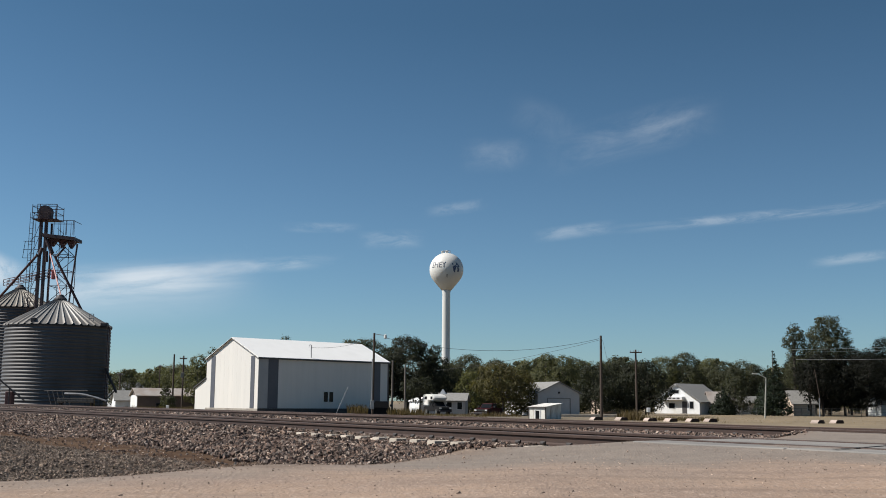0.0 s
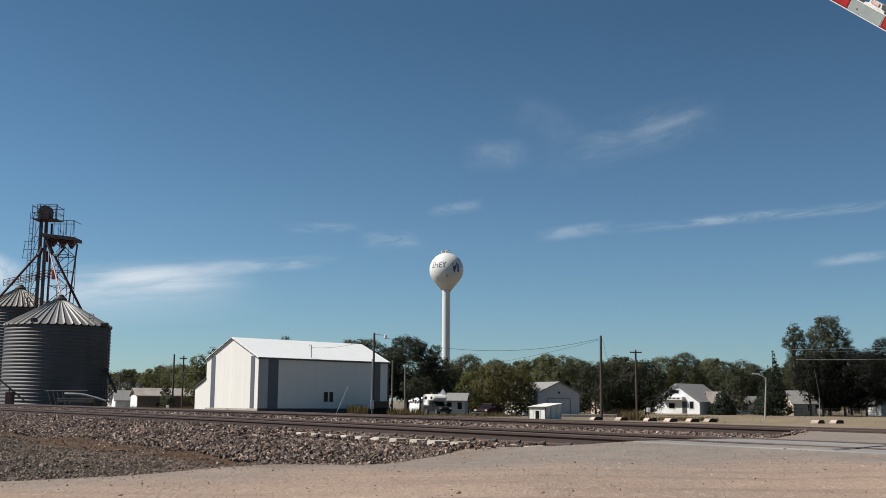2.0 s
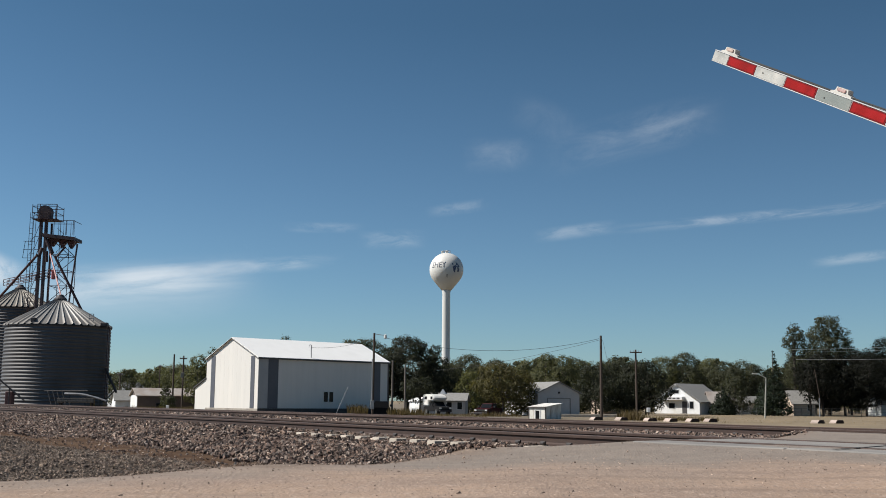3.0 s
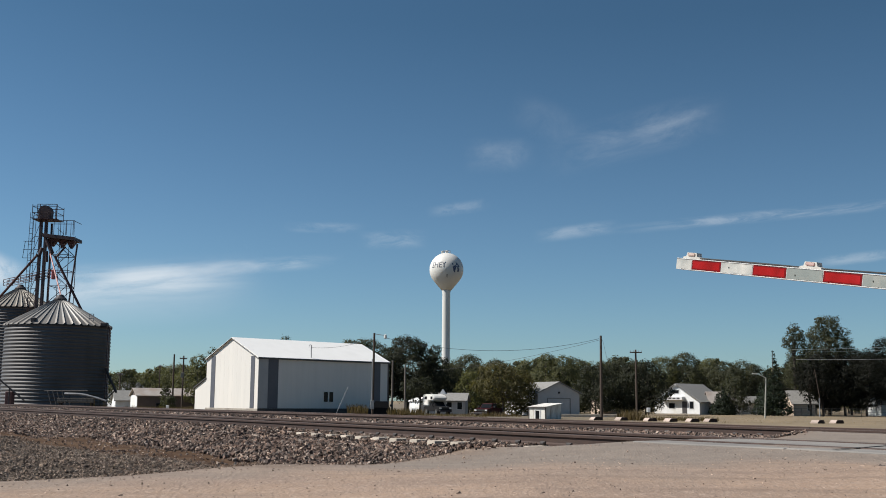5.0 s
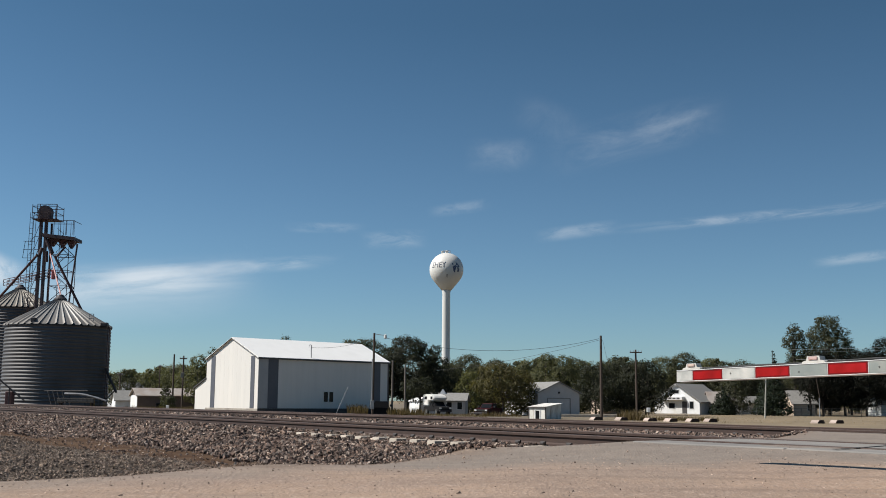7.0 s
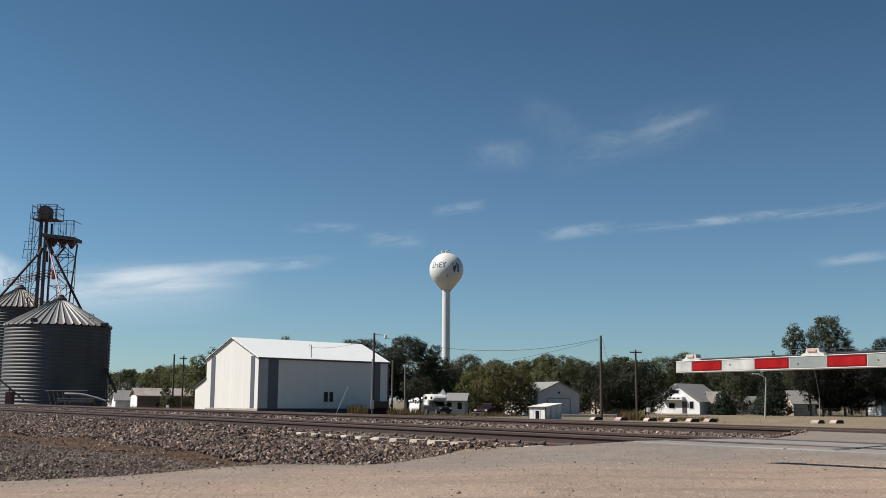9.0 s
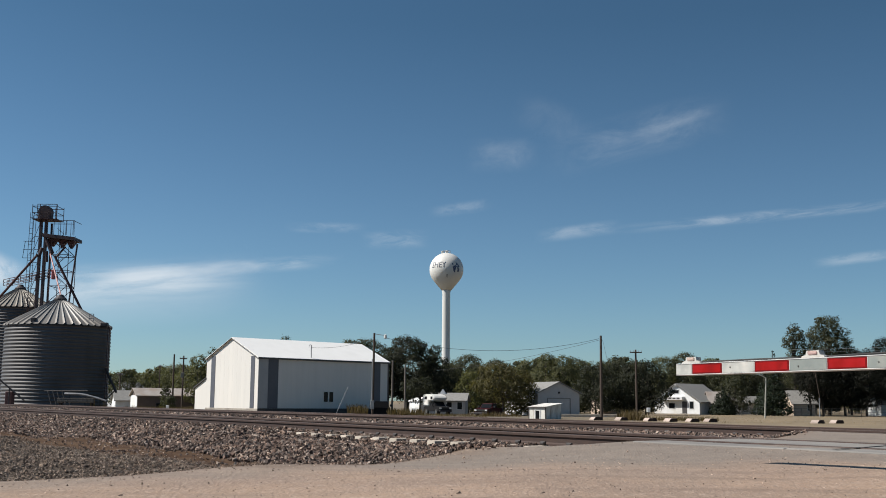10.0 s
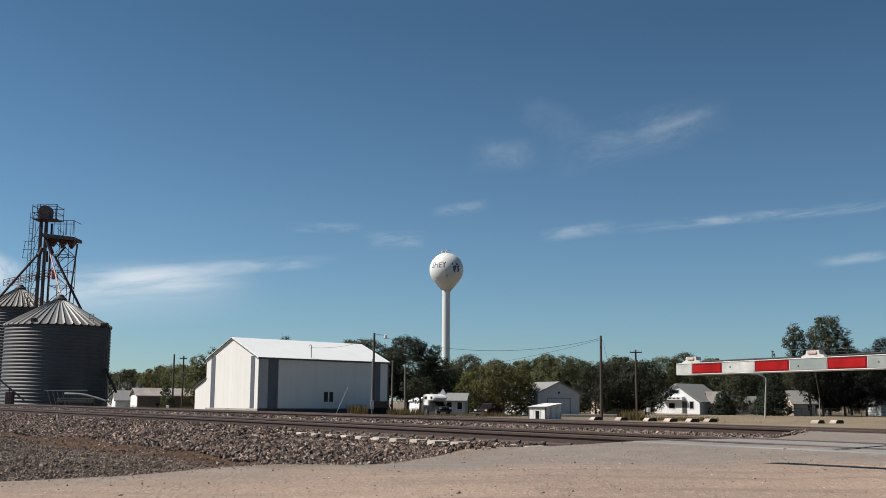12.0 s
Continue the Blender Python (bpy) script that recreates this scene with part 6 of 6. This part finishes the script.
def fast_mesh(name, v, f, material):
    me = bpy.data.meshes.new(name)
    me.vertices.add(len(v))
    me.vertices.foreach_set("co", np.asarray(v, np.float32).reshape(-1))
    me.loops.add(len(f) * 3)
    me.loops.foreach_set("vertex_index", np.asarray(f, np.int32).reshape(-1))
    me.polygons.add(len(f))
    me.polygons.foreach_set("loop_start", np.arange(0, len(f) * 3, 3))
    me.update(calc_edges=True)
    me.shade_flat()
    me.materials.append(material)
    return me


def tree(x, y, height, width, material, label, seed, low=0.02, lumps=13, leaf=0.138, density=27.0, spread=1.0):
    rng = np.random.default_rng(seed)
    t = thing("tree", (x, y, TOWN), rng.uniform(0, 6.28), label, "tree", "trees round the town")
    b = bmesh.new()
    fork = height * max(low + 0.1, 0.3)
    add_tube(b, (0, 0, -0.3), (rng.uniform(-0.2, 0.2), rng.uniform(-0.2, 0.2), fork), 0.015 * height + 0.05, 0.011 * height + 0.03, 8)
    blobs = []
    for i in range(lumps):
        a = 2 * math.pi * (i * 0.382 + rng.uniform(-0.1, 0.1))
        f = (i + 0.5) / lumps
        z = height * (low + 0.14 + (0.80 - low) * f)
        ring = width / 2 * 0.66 * math.sin(math.pi * min(0.97, 0.26 + 0.68 * f)) * rng.uniform(0.6, 1.15) * spread
        c = (ring * math.cos(a), ring * math.sin(a), z)
        r = width * rng.uniform(0.19, 0.29) * (1.05 - 0.35 * f)
        rz = min(r * rng.uniform(0.75, 1.05), height * 0.2)
        c = (c[0], c[1], min(c[2], height - rz * 0.95))
        blobs.append((c, r, r, rz))
        for _ in range(2):
            e = rng.uniform(-0.4, 1.0)
            o = a + rng.uniform(-1.2, 1.2)
            cc = (c[0] + r * 0.9 * math.cos(o), c[1] + r * 0.9 * math.sin(o), min(c[2] + rz * e, height - r * 0.3))
            blobs.append((cc, r * 0.45, r * 0.45, r * 0.36))
        add_tube(b, (0, 0, fork * rng.uniform(0.75, 1.0)), (c[0] * 0.85, c[1] * 0.85, c[2] - rz * 0.2), 0.010 * height, 0.02, 5)
    r = width * 0.25
    blobs.append(((0, 0, height - r * 0.85), r, r, r * 0.9))
    blobs.append(((0, 0, height * 0.55), width * 0.36, width * 0.36, height * 0.3))
    part("trunk", b, BARK, t)
    v, f = leaf_cloud(rng, blobs, density, leaf)
    share("crown", fast_mesh("crown", v, f, material), t)
    return t


def spruce(x, y, height, width, seed):
    rng = np.random.default_rng(seed)
    t = thing("spruce", (x, y, TOWN), 0, "dark pointed spruce tree", "spruce tree", "trees round the town")
    part("trunk", tube((0, 0, -0.3), (0, 0, height), 0.2, 0.03, 8), BARK, t)
    blobs = []
    tiers = 15
    for i in range(tiers):
        f = i / (tiers - 1)
        rr = width / 2 * (1 - f) ** 0.95 + 0.12
        n = max(1, int(7 * (1 - f)))
        for k in range(n):
            a = 2 * math.pi * (k / n + rng.uniform(-0.08, 0.08))
            c = rr * 0.6 * rng.uniform(0.8, 1.1)
            blobs.append(((c * math.cos(a), c * math.sin(a), height * (0.06 + 0.90 * f)), rr * 0.5, rr * 0.5, height * 0.035 + 0.1))
    v, f = leaf_cloud(rng, blobs, 22.0, 0.17)
    share("crown", fast_mesh("crown", v, f, NEEDLES), t)
    return t


def woods():
    dark, green, olive = "dark green broad-leaved tree in full leaf", "green broad-leaved tree in full leaf", "olive-yellow broad-leaved tree turning in autumn"
    k = 100
    # bearing (x per metre of depth), depth, height above town, width, material
    rows = [
        # the two darkest leaf materials carry shade painted into their colour
        (-0.0315, 168, 12.0, 8.2, LEAF_SHADED, dark), (-0.0065, 167, 9.2, 5.8, LEAF_SHADED, dark), (-0.0500, 172, 10.2, 5.2, LEAF_SHADED, dark), (-0.0660, 165, 11.5, 6.2, LEAF_DARK, dark), (-0.0850, 167, 11.5, 5.6, LEAF_DARK, dark), (-0.146, 200, 13.9, 4.0, LEAF_DARK, dark),
        (-0.212, 150, 9.3, 2.6, LEAF_DARK, dark), (-0.225, 150, 8.1, 3.8, LEAF_GREEN, green), (-0.243, 190, 8.1, 7.0, LEAF_GREEN, green), (-0.268, 185, 6.4, 5.4, LEAF_GREEN, green), (-0.293, 165, 6.2, 4.2, LEAF_DARK, dark),
        (-0.232, 170, 7.2, 5.5, LEAF_GREEN, green), (-0.205, 175, 8.8, 5.0, LEAF_GREEN, green),
        (0.022, 205, 10.8, 8.0, LEAF_DARK, dark), (0.008, 200, 8.9, 6.0, LEAF_DARK, dark), (0.050, 210, 10.2, 7.0, LEAF_DARK, dark),
        (0.0250, 165, 6.5, 4.0, LEAF_OLIVE, olive), (0.034, 178, 8.4, 5.0, LEAF_DARK, dark), (0.056, 144, 7.1, 6.6, LEAF_BROWN, "brownish-olive spreading tree turning in autumn"), (0.080, 190, 9.5, 7.0, LEAF_GREEN, green), (0.073, 147, 5.6, 4.6, LEAF_BROWN, "brownish-olive spreading tree turning in autumn"),
        (0.097, 182, 10.3, 5.4, LEAF_GREEN, green), (0.112, 180, 9.9, 5.5, LEAF_GREEN, green), (0.124, 185, 9.5, 6.0, LEAF_DARK, dark), (0.142, 165, 7.8, 5.5, LEAF_SHADED, dark),
        (0.150, 190, 9.2, 6.5, LEAF_DARK, dark), (0.165, 170, 8.4, 5.8, LEAF_SHADED, dark), (0.176, 168, 8.3, 5.6, LEAF_SHADED, dark), (0.175, 200, 10.0, 7.0, LEAF_DARK, dark), (0.188, 166, 8.5, 5.8, LEAF_SHADED, dark),
        (0.205, 205, 10.8, 7.5, LEAF_GREEN, green), (0.225, 205, 11.6, 8.0, LEAF_DARK, dark), (0.245, 208, 10.2, 7.0, LEAF_GREEN, green), (0.262, 200, 9.8, 7.0, LEAF_DARK, dark),
        (0.277, 205, 10.2, 7.0, LEAF_DARK, dark), (0.290, 200, 9.2, 6.0, LEAF_DARK, dark), (0.270, 182, 6.8, 4.6, LEAF_DARK, dark), (0.130, 205, 9.8, 7.5, LEAF_GREEN, green),
        (0.328, 195, 10.8, 6.6, LEAF_BACKLIT, dark), (0.337, 186, 10.2, 6.5, LEAF_DARK, green), (0.3405, 171.8, 8.6, 4.6, LEAF_BACKLIT, dark), (0.352, 176, 10.6, 7.0, LEAF_BACKLIT, dark), (0.372, 178, 10.4, 7.2, LEAF_BACKLIT, dark), (0.392, 176, 10.8, 7.4, LEAF_BACKLIT, dark),
        (0.345, 200, 12.5, 8.0, LEAF_BACKLIT, dark), (0.378, 200, 12.4, 8.0, LEAF_BACKLIT, dark), (0.411, 185, 13.6, 7.0, LEAF_BACKLIT, dark), (0.430, 180, 12.0, 8.0, LEAF_BACKLIT, dark), (0.402, 205, 12.0, 8.0, LEAF_BACKLIT, dark), (-0.0205, 151, 5.3, 3.8, LEAF_SHADED, dark),
        (-0.2545, 146, 3.8, 1.3, LEAF_DARK, "dark slender shrub before the low building"), (-0.2505, 144, 2.2, 1.5, LEAF_DARK, "low dark shrub before the low building"),
    ]
    for b, y, h, w, m, lab in rows:
        k += 1
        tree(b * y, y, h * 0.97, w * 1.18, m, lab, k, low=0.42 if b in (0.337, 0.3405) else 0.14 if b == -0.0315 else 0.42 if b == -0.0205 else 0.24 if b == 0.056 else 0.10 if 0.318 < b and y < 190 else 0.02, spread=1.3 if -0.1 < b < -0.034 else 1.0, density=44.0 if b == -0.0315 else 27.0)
    for i in range(21):
        b = -0.012 + 0.0215 * i
        y = 226 + 9 * math.sin(i * 2.1)
        tree(b * y, y, (9.9 if i > 1 else 8.4) - 0.3 + 1.6 * math.sin(i * 1.7) + (1.2 if b > 0.33 else -0.6 if b > 0.28 else 0), 7.8, LEAF_DARK if i % 3 else LEAF_GREEN, dark if i % 3 else green, 300 + i, density=8.5, leaf=0.28)
    for i in range(7):
        b = -0.305 + 0.0155 * i
        y = 205 + 8 * math.sin(i * 1.9)
        tree(b * y, y, 6.6 + 0.25 * i + 0.7 * math.sin(i * 2.3), 7.0, LEAF_GREEN, green, 340 + i, density=8.5, leaf=0.28)
    # the tall cottonwood, with a gap between its two tops
    tree(0.3575 * 182, 182, 16.8, 7.6, LEAF_DARK, "tall dark cottonwood rising above the other trees", 71, low=0.42, lumps=16, spread=1.05)
    tree(0.3268 * 182, 182, 15.5, 3.9, LEAF_DARK, "narrow dark cottonwood top beside the tall one", 74, low=0.60, lumps=12, spread=0.75)
    spruce(0.3065 * 171.5, 171.5, 10.3, 5.4, 81)
    spruce(0.2585 * 180, 180, 4.7, 4.4, 82)
    spruce(0.2985 * 186, 186, 7.5, 4.6, 83)


woods()


# ---- weeds and grass ----
def weeds(name, areas, material, label, seed):
    rng = np.random.default_rng(seed)
    vs, fs = [], []
    n0 = 0
    for x0, x1, y0, y1, h, n in areas:
        p = np.stack([rng.uniform(x0, x1, n), rng.uniform(y0, y1, n), np.full(n, TOWN - 0.05)], -1)
        hh = h * rng.uniform(0.4, 1.1, n)
        a = rng.uniform(0, 6.28, n)
        side = np.stack([np.cos(a), np.sin(a), 0 * a], -1) * 0.035 * (0.6 + h)
        tip = p + np.stack([rng.normal(0, 0.22, n) * hh, rng.normal(0, 0.22, n) * hh, hh], -1)
        vs.append(np.stack([p - side, p + side, tip], 1).reshape(-1, 3))
        fs.append((n0 + np.arange(3 * n)).reshape(-1, 3))
        n0 += 3 * n
    return tagged(new(name, fast_mesh(name, np.concatenate(vs), np.concatenate(fs), material)), label, "plants", kind="stuff")


weeds("tall_weeds", [(-9.6, -7.9, 112, 116, 1.5, 700), (-5.6, -2.0, 112.5, 116.5, 1.15, 1500), (19.5, 22.0, 116, 122, 1.2, 420), (22.0, 30, 117, 122, 0.55, 900), (-34, -18, 118, 126, 0.9, 2200), (-27, -20, 84, 92, 0.9, 900), (-24.3, -23.0, 74.4, 75.2, 1.75, 60), (-41, -31, 139, 146, 1.0, 1500), (5, 8, 134, 136, 0.8, 150)], WEED, "tall dry weeds beyond the track", 5)
weeds("yard_weeds", [(-7.5, 5, 116, 124, 0.34, 2600), (-4, 10, 132, 146, 0.42, 1500)], WEED, "low rank weeds and dry stalks before the yards", 7)
weeds("dry_grass", [(8, 75, 104, 170, 0.13, 16000)], GRASS, "short dry yellow grass beyond the track", 6)


# ---- what moves ----
def motions():
    # the arm: seconds and degrees above level
    swing = [(0.0, 58.3), (0.5, 53.6), (1.0, 48.8), (1.5, 44.0), (2.0, 39.2), (2.25, 36.85), (2.5, 34.4), (2.8, 31.42), (3.1, 28.36), (3.5, 24.4), (4.0, 19.5), (4.5, 14.5), (4.8, 11.5), (5.0, 9.66), (5.25, 7.2),
             (5.5, 4.75), (5.6, 3.88), (5.75, 3.42), (6.0, 2.92), (6.25, 2.05), (6.5, 1.18), (6.75, 0.12), (7.0, -0.93), (7.1, -0.55), (7.2, 0.0), (7.4, 0.22), (7.82, -0.7), (8.22, 0.06), (8.63, -0.6), (8.8, -0.44),
             (9.05, -0.03), (9.45, -0.52), (9.8, -0.18), (10.15, -0.4), (10.5, -0.21), (10.9, -0.38), (11.25, -0.26), (11.5, -0.42), (12.0, -0.3)]
    base = Matrix.Translation((0, 0, PIVOT.z - gz)) @ Matrix.Rotation(-GATE_LEAN, 4, "X")
    walk(ARM, [(t, base @ Matrix.Rotation(-radians(a), 4, "Y") @ Matrix.Translation((0, 0, ARM_DROP))) for t, a in swing])
    for ob, rows in CLOUDS:
        walk(ob, rows)


motions()
